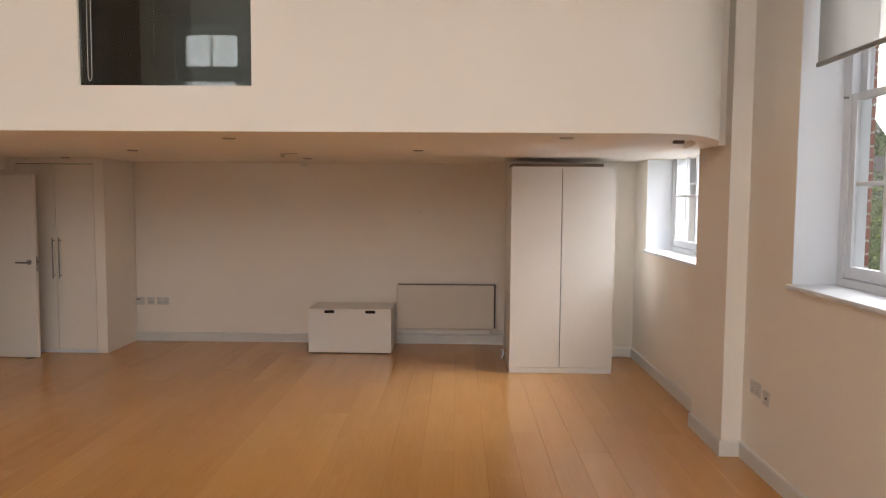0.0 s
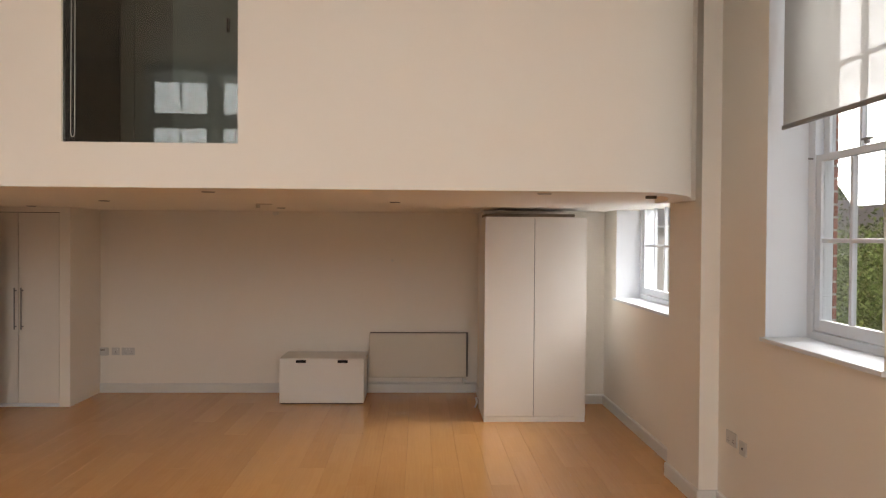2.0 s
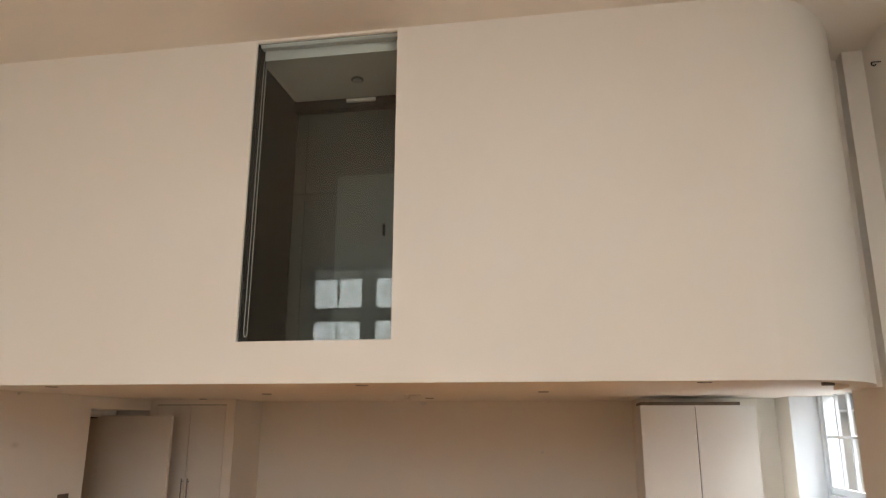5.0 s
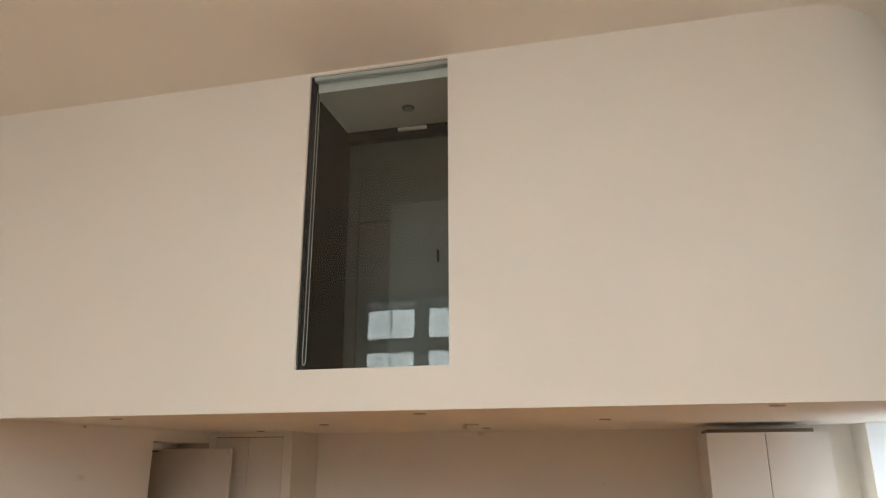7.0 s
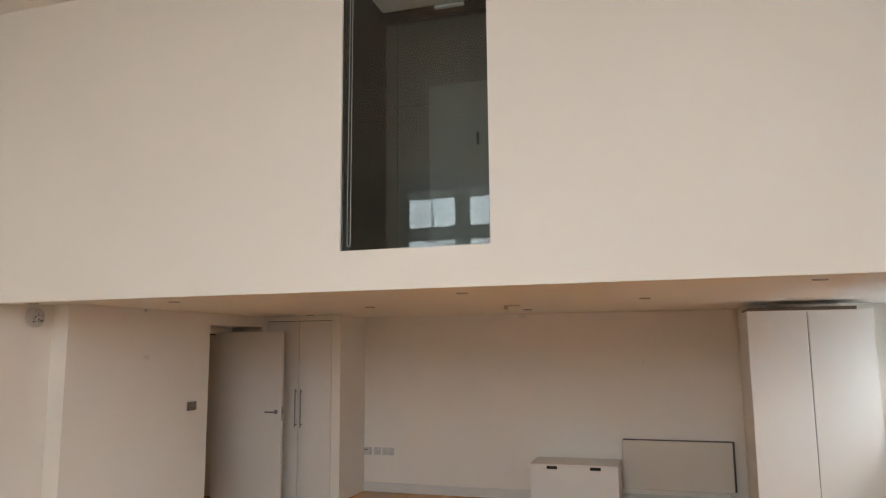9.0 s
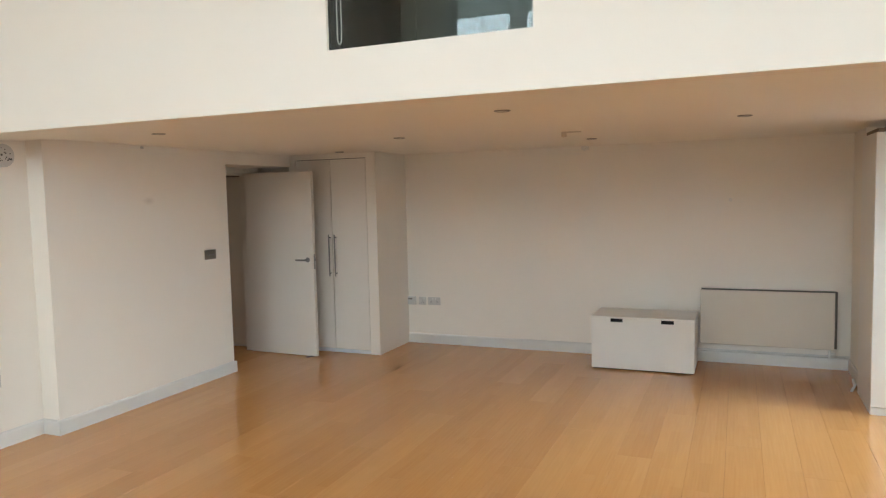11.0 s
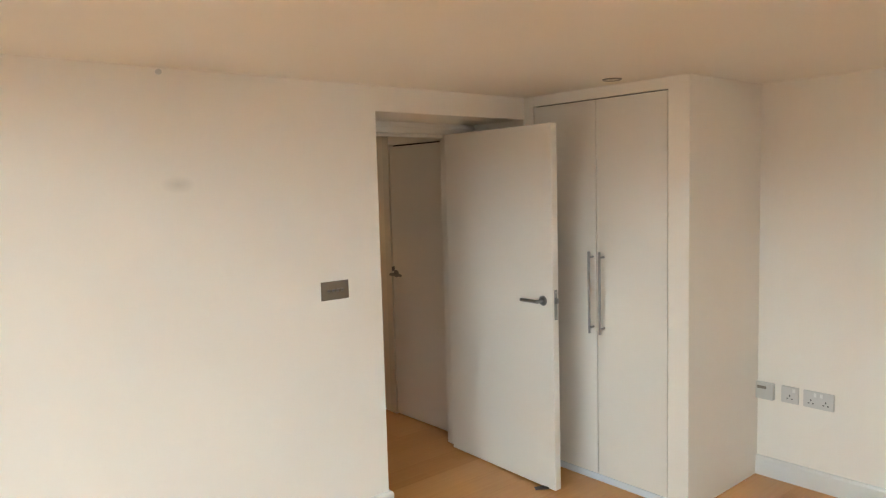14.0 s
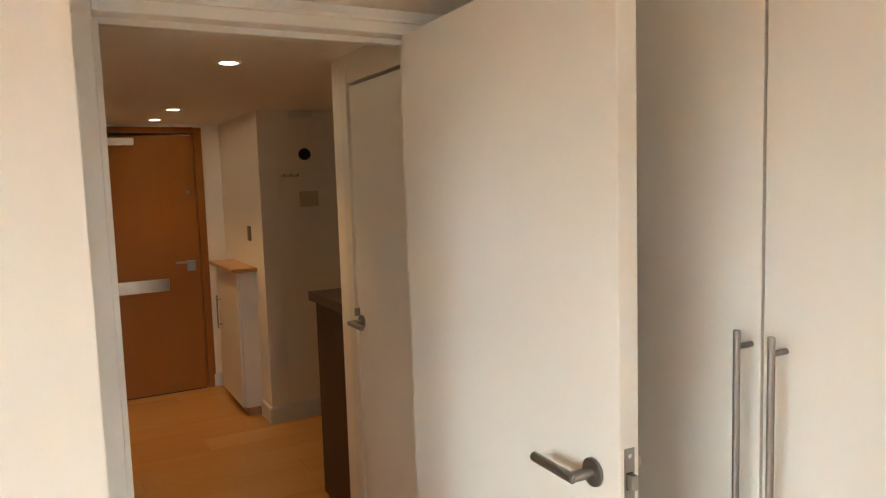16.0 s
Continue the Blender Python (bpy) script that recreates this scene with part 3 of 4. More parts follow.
def skirting(name, points, label="grey-white painted skirting board"):
    """Skirting along a plan line, 105 mm high with a rounded top, its face to the left of the line."""
    bm = bmesh.new()
    prof = [(0.0, 0.0), (0.017, 0.0), (0.017, 0.092), (0.012, 0.103), (0.0, 0.107)]
    rings = []
    for i, (x, y) in enumerate(points):
        here = Vector((x, y, 0))
        din = (here - Vector((*points[i - 1], 0))).normalized() if i else None
        dout = (Vector((*points[i + 1], 0)) - here).normalized() if i + 1 < len(points) else None
        na = Vector((-din.y, din.x, 0)) if din else None
        nb = Vector((-dout.y, dout.x, 0)) if dout else None
        off = na if nb is None else nb if na is None else (na + nb) / (1 + na.dot(nb))
        rings.append([bm.verts.new(here + off * d + Vector((0, 0, h))) for d, h in prof])
    for a, b in zip(rings, rings[1:]):
        for k in range(len(prof) - 1):
            bm.faces.new([a[k], a[k + 1], b[k + 1], b[k]])
    bm.faces.new(rings[0])
    bm.faces.new(rings[-1])
    return structure(name, bm, SKIRT, label, "skirting board")


skirting("baseboard_right", [(XR, YR), (XR, 4.83), (2.065, 4.83), (2.065, 5.43), (XR, 5.43), (XR, 7.79), (0.86, 7.79), (0.86, YB), (-3.475, YB)])
skirting("baseboard_left", [(XD + 0.04, 6.637), (XL, 6.637), (XL, 4.745), (XN, 4.745), (XN, YR)])


# ---- hall door in its recess ----
frame_d = thing("door_frame", "white-painted door lining and architrave in the wall recess", "door frame", kind="structure")
for nm, bm in (("jamb", box(XD - 0.10, XD + 0.012, 6.60, 6.690, 0, 1.985, 0.004)), ("jamb", box(XD - 0.10, XD - 0.002, 7.468, 7.60, 0, 1.985, 0.004)),
               ("head", box(XD - 0.10, XD + 0.012, 6.690, 7.60, 1.915, 1.984, 0.004)),
               ("stop", box(XD - 0.075, XD - 0.045, 6.688, 6.706, 0, 1.914, 0.002)), ("stop", box(XD - 0.075, XD - 0.045, 6.706, 7.45, 1.899, 1.916, 0.002)),
               ("moulding", box(XD + 0.010, XD + 0.022, 6.640, 7.655, 1.944, 1.956, 0.003))):
    part(nm, bm, DOORP, frame_d)
part("strike_plate", box(XD - 0.028, XD - 0.005, 6.689, 6.6915, 0.94, 1.06, 0.001), STEEL, frame_d, "steel strike plate")

HINGE = pose(XD + 0.006, 7.466, 0, 0, 0, -2.3)
door = thing("door_1", "white flush interior door standing wide open with a steel lever", "door", at=HINGE)
LW = 0.845
leafd = part("leaf", box(0, LW, -0.042, 0, 0.008, 1.913, 0.003), DOORP, door)


def lever(parent, x, z, face, way):
    """A round rose with a straight lever, out along -y when face is -1; way is the lever's sense along x."""
    bm = rod((x, face * 0.0, z), (x, face * 0.009, z), 0.026, seg=28, bevel=0.002)
    part("rose", bm, STEEL, parent)
    bm = rod((x, face * 0.008, z), (x, face * 0.052, z), 0.010, seg=18)
    rod((x - way * 0.008, face * 0.052, z), (x + way * 0.115, face * 0.052, z), 0.0095, bm, 18, bevel=0.002)
    part("lever", bm, STEEL, parent, "straight brushed-steel lever")


handle_f = thing("door_handle", "", "")
handle_f.parent = door
handle_f.matrix_basis = pose(0, -0.042, 0)
lever(handle_f, LW - 0.066, 1.008, -1, -1)
handle_b = thing("door_handle", "", "")
handle_b.parent = door
lever(handle_b, LW - 0.066, 1.008, 1, -1)
plate = bmesh.new()
box(LW - 0.0005, LW + 0.0012, -0.032, -0.010, 0.912, 1.068, 0.0004, plate)
part("latch_plate", plate, STEEL, door, "steel latch faceplate")
part("latch_bolt", box(LW, LW + 0.015, -0.027, -0.014, 0.998, 1.024, 0.002), STEEL, door)
part("lock_slot", box(LW + 0.0008, LW + 0.0016, -0.028, -0.014, 0.996, 1.026), DARK, door, "dark mortise round the latch")
for z in (0.925, 1.055):
    part("screw", rod((LW + 0.0008, -0.021, z), (LW + 0.0022, -0.021, z), 0.0042, seg=12), CHROME, door)
for z in (0.22, 1.0, 1.70):
    part("hinge", rod((-0.004, 0.006, z - 0.05), (-0.004, 0.006, z + 0.05), 0.0065, seg=12), STEEL, door)

wedge = thing("door_stop", "brown wedge door stop under the open door", "door stop")
wb = bmesh.new()
pts = [(0, 0, 0), (0.11, 0, 0), (0.11, 0, 0.018), (0, 0, 0.004)]
fa = [wb.verts.new(p) for p in pts]
fb = [wb.verts.new((p[0], 0.035, p[2])) for p in pts]
wb.faces.new(fa), wb.faces.new(fb)
for i in range(4):
    wb.faces.new([fa[i], fa[(i + 1) % 4], fb[(i + 1) % 4], fb[i]])
bmesh.ops.bevel(wb, geom=wb.edges[:], offset=0.002, segments=1, affect="EDGES")
part("body", wb, RUBBER, wedge)
wedge.matrix_basis = pose(-4.16, 7.335, 0.001, 0, 0, 55)

# ---- built-in cupboard ----
cup = thing("built_in_cupboard", "white built-in cupboard with two flush doors and long bar handles", "cupboard")
CY = 7.667
carc = bmesh.new()
box(-3.586, -3.475, CY, YB, 0.0, ZC - 0.004, 0.002, carc)
box(XL + 0.001, -4.436, CY, CY + 0.05, 0.0, ZC - 0.004, 0.0, carc)
box(-4.436, -3.586, CY + 0.001, CY + 0.05, 2.041, ZC - 0.004, 0.0, carc)
part("carcass", carc, WALL, cup)
part("plinth", box(-4.436, -3.586, CY + 0.004, CY + 0.03, 0.0, 0.036, 0.002), TRIM, cup)
# Black sheet that paints the shade seen in the gaps between the doors.
part("shadow_gap", box(-4.436, -3.586, CY + 0.030, CY + 0.045, 0.03, 2.043), DARK, cup, "black sheet behind the cupboard doors, for the shade in their gaps")
for x0, x1, hx in ((-4.431, -4.0115, -4.031), (-4.0055, -3.591, -3.962)):
    leaf = part("door", box(x0, x1, CY + 0.003, CY + 0.024, 0.040, 2.0345, 0.0015), DOORP, cup)
    bar = rod((hx, CY - 0.036, 0.815), (hx, CY - 0.036, 1.250), 0.0065, seg=18, bevel=0.001)
    grip = part("handle", bar, STEEL, leaf, "long brushed-steel bar handle")
    for z in (0.845, 1.220):
        part("handle_post", rod((hx, CY - 0.036, z), (hx, CY + 0.004, z), 0.0055, seg=14), STEEL, leaf)

# ---- white wardrobe ----
wr = thing("wardrobe", "tall white melamine wardrobe with two plain doors", "wardrobe")
A0, A1, B0, B1 = 0.815, 1.812, 7.016, 7.62
case = bmesh.new()
box(A0, A0 + 0.018, B0 + 0.02, B1, 0, 2.01, 0.001, case)
box(A1 - 0.018, A1, B0 + 0.02, B1, 0, 2.01, 0.001, case)
box(A0 + 0.018, A1 - 0.018, B0 + 0.02, B1, 1.992, 2.01, 0.001, case)
box(A0 + 0.018, A1 - 0.018, B1 - 0.01, B1, 0.05, 1.992, 0.0, case)
part("case", case, MELA, wr)
part("plinth", box(A0 + 0.004, A1 - 0.004, B0 + 0.006, B0 + 0.026, 0, 0.054, 0.0015), MELA, wr)
# Black sheet close behind the doors; its colour is the gap's shade.
part("shadow_gap", box(A0 + 0.02, A1 - 0.02, B0 + 0.022, B0 + 0.03, 0.05, 2.0), DARK, wr, "black sheet behind the wardrobe doors, for the shade in their gap")
for x0, x1 in ((A0 + 0.001, 1.2992), (1.3058, A1 - 0.001)):
    part("door", box(x0, x1, B0, B0 + 0.019, 0.059, 2.008, 0.0015), MELA, wr)
slat = thing("shelf_board", "dark board lying on top of the white wardrobe", "board")
part("board", box(0.83, 1.70, 7.05, 7.55, 2.0105, 2.040, 0.002), plain("dark_board", (0.21, 0.155, 0.11), 0.6), slat)
clip = thing("cable_end", "pale plastic cable end on the floor beside the wardrobe", "cable end")
cb = rod((0.79, 7.66, 0.10), (0.80, 7.64, 0.05), 0.012, seg=10)
rod((0.80, 7.64, 0.05), (0.775, 7.62, 0.002), 0.010, cb, 10)
part("body", cb, WPLAST, clip, smooth=True)

# ---- storage chest ----
ch = thing("storage_chest", "white toy storage chest with two slot handles in its lid", "chest")
C0, C1, D0, D1 = -1.319, -0.416, 7.782, 8.28
part("side", box(C0, C0 + 0.018, D0 + 0.018, D1, 0.012, 0.475, 0.0015), MELA, ch)
part("side", box(C1 - 0.018, C1, D0 + 0.018, D1, 0.012, 0.475, 0.0015), MELA, ch)
part("back", box(C0 + 0.018, C1 - 0.018, D1 - 0.012, D1, 0.012, 0.475), MELA, ch)
# Recessed base in black, which paints the shadow line along the floor.
part("base", box(C0 + 0.01, C1 - 0.01, D0 + 0.02, D1 - 0.01, 0.0, 0.03, 0.001), DARK, ch, "recessed base, blackened for the shadow line under the chest")
front = cells("y", D0, D0 + 0.018, C0, C1, 0.012, 0.475, [(-1.147, -1.036, 0.441, 0.475), (-0.700, -0.589, 0.441, 0.475)])
part("front", front, MELA, ch)
# Black sheets behind the cut slots paint the shade inside the chest.
for a in (-1.150, -0.703):
    part("handle_slot", box(a, a + 0.117, D0 + 0.030, D0 + 0.034, 0.425, 0.474), DARK, ch, "black sheet for the shade inside the slot handle")
part("lid", box(C0 - 0.002, C1 + 0.002, D0 - 0.0005, D1, 0.4758, 0.4925, 0.002), MELA, ch)

# ---- radiator ----
rad = thing("radiator", "flat beige steel panel radiator on the back wall", "radiator")
part("front_panel", box(-0.395, 0.722, 8.262, 8.277, 0.192, 0.702, 0.006), RADP, rad)
# Dark colour paints the shade showing above and right of the front panel.
part("back_panel", box(-0.386, 0.744, 8.283, 8.335, 0.200, 0.7095, 0.003), plain("shadowed_steel", (0.10, 0.085, 0.07), 0.5), rad, "dark back panel, coloured for the shade behind the front panel")
vb = rod((0.69, 8.30, 0.192), (0.69, 8.30, 0.11), 0.011, seg=14)
rod((0.69, 8.30, 0.15), (0.735, 8.30, 0.15), 0.016, vb, 14, bevel=0.003)
part("valve", vb, WPLAST, rad, "small white radiator valve")
for x in (-0.2, 0.52):
    part("bracket", box(x, x + 0.03, 8.33, YB, 0.25, 0.65, 0.002), STEEL, rad)
pipe = thing("heating_pipe", "painted heating pipe running above the skirting", "pipe")
pp = rod((-0.42, 8.345, 0.122), (0.85, 8.345, 0.122), 0.0085, seg=14)
rod((0.69, 8.345, 0.122), (0.69, 8.30, 0.122), 0.0085, pp, 12)
part("tube", pp, SKIRT, pipe, smooth=True)


# ---- sockets, switches, ceiling fittings ----
def face_plate(name, label, category, m, w, h, mat, holes=(), rockers=(), group=""):
    """A wall plate in the x-z plane, facing -y at its pose."""
    t = thing(name, label, category, group, at=m)
    part("plate", box(-w / 2, w / 2, -0.010, 0, -h / 2, h / 2, 0.003), mat, t)
    if holes:
        for hx, hz, hw, hh in holes:
            part("pin_hole", box(hx - hw / 2, hx + hw / 2, -0.0112, -0.0098, hz - hh / 2, hz + hh / 2), DARK, t)
    for rx, rz, rw, rh in rockers:
        part("rocker", box(rx - rw / 2, rx + rw / 2, -0.0135, -0.0098, rz - rh / 2, rz + rh / 2, 0.001), WPLAST, t)
    return t


def pins(cx):
    return [(cx, -0.004, 0.005, 0.009), (cx - 0.011, -0.020, 0.008, 0.005), (cx + 0.011, -0.020, 0.008, 0.005)]


SZ = 0.473
t = thing("thermostat", "white boxed control unit with a small display beside the sockets", "control", at=pose(-3.428, YB, SZ))
part("case", box(-0.047, 0.047, -0.03, 0, -0.045, 0.045, 0.005), PLASTIC, t)
part("display", box(-0.036, 0.012, -0.0312, -0.0295, 0.012, 0.028, 0.0), PLATE, t, "small dark display")
face_plate("wall_socket", "single grey-white wall socket with one outlet", "socket", pose(-3.302, YB, SZ), 0.088, 0.088, PLASTIC, pins(0), [(0.022, 0.026, 0.014, 0.02)])
face_plate("wall_socket", "double grey-white wall socket", "socket", pose(-3.160, YB, SZ), 0.148, 0.088, PLASTIC, pins(-0.036) + pins(0.036), [(-0.015, 0.026, 0.012, 0.02), (0.015, 0.026, 0.012, 0.02)])
face_plate("wall_socket", "double grey-white wall socket on the window wall", "socket", pose(XR, 4.615, 0.515, 0, 0, -90), 0.148, 0.088, PLASTIC, pins(-0.036) + pins(0.036))
face_plate("outlet_plate", "grey single outlet plate on the window wall", "socket", pose(XR, 4.455, 0.495, 0, 0, -90), 0.088, 0.088, PLASTIC, [(0, 0, 0.02, 0.014)])
face_plate("blank_plate", "brushed-steel blanking plate beside the tall window", "plate", pose(XR, 2.800, 1.527, 0, 0, -90), 0.088, 0.088, plain("satin_plate", (0.45, 0.42, 0.39), 0.35, 0.4))
face_plate("wall_socket", "double grey-white wall socket on the near side wall", "socket", pose(XN, 4.37, 0.458, 0, 0, 90), 0.148, 0.088, PLASTIC, pins(-0.036) + pins(0.036), [(-0.015, 0.026, 0.012, 0.02), (0.015, 0.026, 0.012, 0.02)])

sw = thing("light_switch", "bronzed metal switch plate with four steel toggles", "switch", at=pose(XL, 6.370, 1.149, 0, 0, 90))
part("plate", box(-0.073, 0.073, -0.006, 0, -0.043, 0.043, 0.002), PLATE, sw)
for i in range(4):
    bm = rod((-0.036 + 0.024 * i, -0.006, 0.0), (-0.036 + 0.024 * i, -0.009, 0.0), 0.0075, seg=16)
    rod((-0.036 + 0.024 * i, -0.008, 0.0), (-0.036 + 0.024 * i, -0.022, 0.007), 0.003, bm, 10)
    part("toggle", bm, STEEL, sw)

alarm = thing("alarm_sounder", "round white wall sounder with a perforated face", "alarm", at=pose(XN, 4.55, 1.975, 0, 0, 90))
part("body", rod((0, 0, 0), (0, -0.05, 0), 0.078, seg=40, bevel=0.008), PLASTIC, alarm, smooth=False)
random.seed(4)
HOLES = plain("grey_holes", (0.10, 0.095, 0.09), 0.6)
for i in range(18):
    a, r = random.uniform(0, 6.28), random.uniform(0.015, 0.062)
    part("sound_hole", rod((r * math.cos(a), -0.0495, r * math.sin(a)), (r * math.cos(a), -0.051, r * math.sin(a)), random.uniform(0.003, 0.008), seg=8), HOLES, alarm)

hook = thing("wall_sensor", "tiny grey sensor at the top of the side wall", "sensor", at=pose(XL, 5.627, 2.078, 0, 0, 90))
hb = rod((0, 0, 0), (0, -0.018, 0), 0.011, seg=16, bevel=0.003)
rod((0, -0.016, 0), (0, -0.026, -0.006), 0.006, hb, 12)
part("body", hb, PLASTIC, hook)
mount = thing("wall_bracket", "small white bracket at the top of the back wall", "bracket", at=pose(-1.482, YB, 2.065))
part("body", box(-0.035, 0.035, -0.03, 0, -0.012, 0.026, 0.006), WPLAST, mount)
part("knob", rod((0, -0.028, -0.004), (0, -0.05, -0.012), 0.014, seg=14, bevel=0.003), WPLAST, mount)
screw = thing("wall_plug", "small filled hole in the back wall", "wall plug", at=pose(-0.138, YB, 1.535))
part("cap", rod((0, 0.002, 0), (0, -0.004, 0), 0.017, seg=18, bevel=0.002), WPLAST, screw)

GREYFIT = plain("grey_fitting", (0.60, 0.55, 0.48), 0.5, vary=0.1, scale=20)
det = thing("pir_detector", "grey ceiling detector with a long thin fixing arm", "detector", at=pose(-1.285, 6.61, low_ceiling(6.6)))
part("base", box(-0.01, 0.125, -0.008, 0.008, -0.010, 0, 0.003), GREYFIT, det)
part("head", box(-0.022, 0.012, -0.018, 0.018, -0.040, 0, 0.006), GREYFIT, det)
cs = thing("ceiling_sensor", "small dark sensor box by the gallery edge", "sensor", at=pose(1.80, 5.02, low_ceiling(5.02)))
part("body", box(-0.05, 0.018, -0.022, 0.022, -0.022, 0, 0.005), BRONZE, cs)


def downlight(m, on=False):
    t = thing("downlight", "lit recessed hall downlight with a white rim" if on else "unlit recessed downlight with a steel rim", "downlight", "hall downlights" if on else "downlights under the gallery", at=m)
    bm = bmesh.new()
    prof = [(0.030, 0.012), (0.034, -0.004), (0.042, -0.006), (0.047, -0.001), (0.047, 0.002)]
    rings = []
    for i in range(28):
        a = 2 * math.pi * i / 28
        rings.append([bm.verts.new((r * math.cos(a), r * math.sin(a), z)) for r, z in prof])
    for i in range(28):
        a, b = rings[i], rings[(i + 1) % 28]
        for k in range(len(prof) - 1):
            bm.faces.new([a[k], b[k], b[k + 1], a[k + 1]])
    part("rim", bm, WPLAST if on else STEEL, t, smooth=True)
    part("lens", rod((0, 0, -0.0015), (0, 0, -0.0035), 0.031, seg=24), LAMPON if on else PLASTIC, t)
    return t


dl = downlight(pose(-3.66, 4.96, low_ceiling(4.96)))
for x, y in ((-1.265, 5.02), (0.99, 4.74), (-2.535, 6.325), (-0.035, 6.15), (-1.245, 7.46), (-3.785, 7.505), (-4.38, 4.27)):
    copy_thing(dl, pose(x, y, low_ceiling(y)))

hk2 = thing("ceiling_hook", "small dark metal hook high on the window wall", "hook", at=pose(XR, 4.60, 4.05))
hkb = rod((0, 0, 0.018), (-0.045, 0, 0.020), 0.0035, seg=10)
for i in range(10):
    a0, a1 = math.pi * 1.4 * i / 10, math.pi * 1.4 * (i + 1) / 10
    rod((-0.045 - 0.013 * math.sin(a0), 0, 0.007 + 0.013 * math.cos(a0)), (-0.045 - 0.013 * math.sin(a1), 0, 0.007 + 0.013 * math.cos(a1)), 0.004, hkb, 8)
part("body", hkb, BLACK, hk2)

# ---- hall ----
HY0, HY1, HE = 6.50, 7.580, -8.765
structure("wall_hall_near", box(HE, XD - 0.10, HY0 - 0.1, HY0, 0, ZC), WALL, "off-white hall wall", "wall")
structure("wall_hall_return", box(XD - 0.10, XD, HY0 - 0.1, 6.60, 0, ZC), WALL, "off-white wall beside the hall door frame", "wall")
structure("wall_hall_head", box(XD - 0.10, XD, 6.60, 8.6, 1.986, ZC), WALL, "off-white wall over the hall door frame", "wall")
structure("wall_hall_end", cells("x", HE - 0.1, HE, HY0 - 0.1, 8.0, 0, ZC, [(6.715, 7.58, 0, 1.955)]), WALL, "off-white wall at the end of the hall", "wall")
structure("wall_hall_right", cells("y", HY1, HY1 + 0.10, -5.86, XD - 0.10, 0, ZC, [(-5.70, -5.08, 0, 1.90)]), WALL, "off-white hall wall with a flush store door", "wall")
structure("wall_hall_alcove", box(HE, -7.655, 7.745, 7.86, 0, ZC), WALL, "off-white hall wall above the low cupboard", "wall")
structure("wall_hall_dark", box(-7.80, -7.655, 7.861, 9.3, 0, ZC), WALL, "off-white wall in the shaded kitchen corner", "wall")
structure("wall_hall_far", box(-7.8, XD, 9.2, 9.3, 0, ZC), WALL, "off-white wall closing the kitchen corner", "wall")
structure("wall_hall_side", box(-5.06, XD - 0.10, HY1 + 0.10, 9.2, 0, ZC), WALL, "off-white wall closing the kitchen corner", "wall")
structure("ceiling_hall", box(HE - 0.1, XD, HY0 - 0.1, 9.3, 2.006, ZL + 0.14), CEIL, "plain white hall ceiling", "ceiling")
skirting("baseboard_hall", [(-7.655, 9.2), (-7.655, 7.745), (-7.86, 7.745)])
skirting("baseboard_hall_end", [(HE, 7.745), (HE, 7.60)])

fd = thing("door_2", "oak veneer flat entrance door with a steel lever and letter plate", "door")
part("leaf", box(HE - 0.05, HE + 0.004, 6.745, 7.552, 0.006, 1.925, 0.003), DOORW, fd)
for nm, bm in (("jamb", box(HE - 0.09, HE + 0.014, 7.556, 7.612, 0, 1.98, 0.004)), ("jamb", box(HE - 0.09, HE + 0.014, 6.68, 6.74, 0, 1.98, 0.004)), ("head", box(HE - 0.09, HE + 0.014, 6.74, 7.556, 1.938, 1.985, 0.004))):
    part(nm, bm, DOORW, fd)
hd = bmesh.new()
box(HE + 0.004, HE + 0.010, 7.455, 7.515, 0.915, 0.995, 0.002, hd)
part("lock_plate", hd, STEEL, fd, "steel lock plate")
hd = rod((HE + 0.008, 7.49, 0.985), (HE + 0.055, 7.49, 0.985), 0.009)
rod((HE + 0.052, 7.495, 0.985), (HE + 0.052, 7.37, 0.985), 0.008, hd)
part("lever", hd, STEEL, fd)
part("letter_plate", box(HE + 0.004, HE + 0.014, 6.955, 7.320, 0.775, 0.872, 0.004), CHROME, fd, "polished steel letter plate")
part("spy_hole", rod((HE + 0.004, 7.49, 1.507), (HE + 0.012, 7.49, 1.507), 0.014, bevel=0.002), STEEL, fd)
part("door_closer", box(HE + 0.004, HE + 0.055, 6.88, 7.14, 1.852, 1.905, 0.006), WPLAST, fd, "silver overhead door closer")
arm = bmesh.new()
box(HE + 0.02, HE + 0.04, 6.90, 7.05, 1.935, 1.948, 0.002, arm)
part("closer_arm", arm, ESPRESSO, fd)
part("threshold", box(HE - 0.02, HE + 0.01, 6.74, 7.54, 0.0, 0.005), DARK, fd)

sd = thing("door_3", "white flush store door with a small steel lever", "door")
part("leaf", box(-5.695, -5.085, HY1 + 0.004, HY1 + 0.040, 0.006, 1.888, 0.002), DOORP, sd)
# Black sheet behind the leaf paints the shade in the gap around it.
part("shadow_gap", box(-5.70, -5.08, HY1 + 0.045, HY1 + 0.05, 0, 1.90), DARK, sd, "black sheet for the shade in the gap round the store door")
part("casing", box(-5.765, -5.70, HY1 - 0.007, HY1 + 0.002, 0, 1.965, 0.003), DOORP, sd)
lv = thing("door_handle", "", "")
lv.parent = sd
lv.matrix_basis = pose(0, HY1 + 0.004, 0)
lever(lv, -5.655, 1.010, -1, 1)
part("privacy_turn", box(-5.683, -5.677, HY1 - 0.018, HY1 + 0.004, 1.03, 1.06, 0.002), STEEL, sd)
for z in (0.25, 0.98, 1.68):
    part("hinge", rod((-5.082, HY1 - 0.004, z - 0.05), (-5.082, HY1 - 0.004, z + 0.05), 0.009, seg=12), BRONZE, sd)

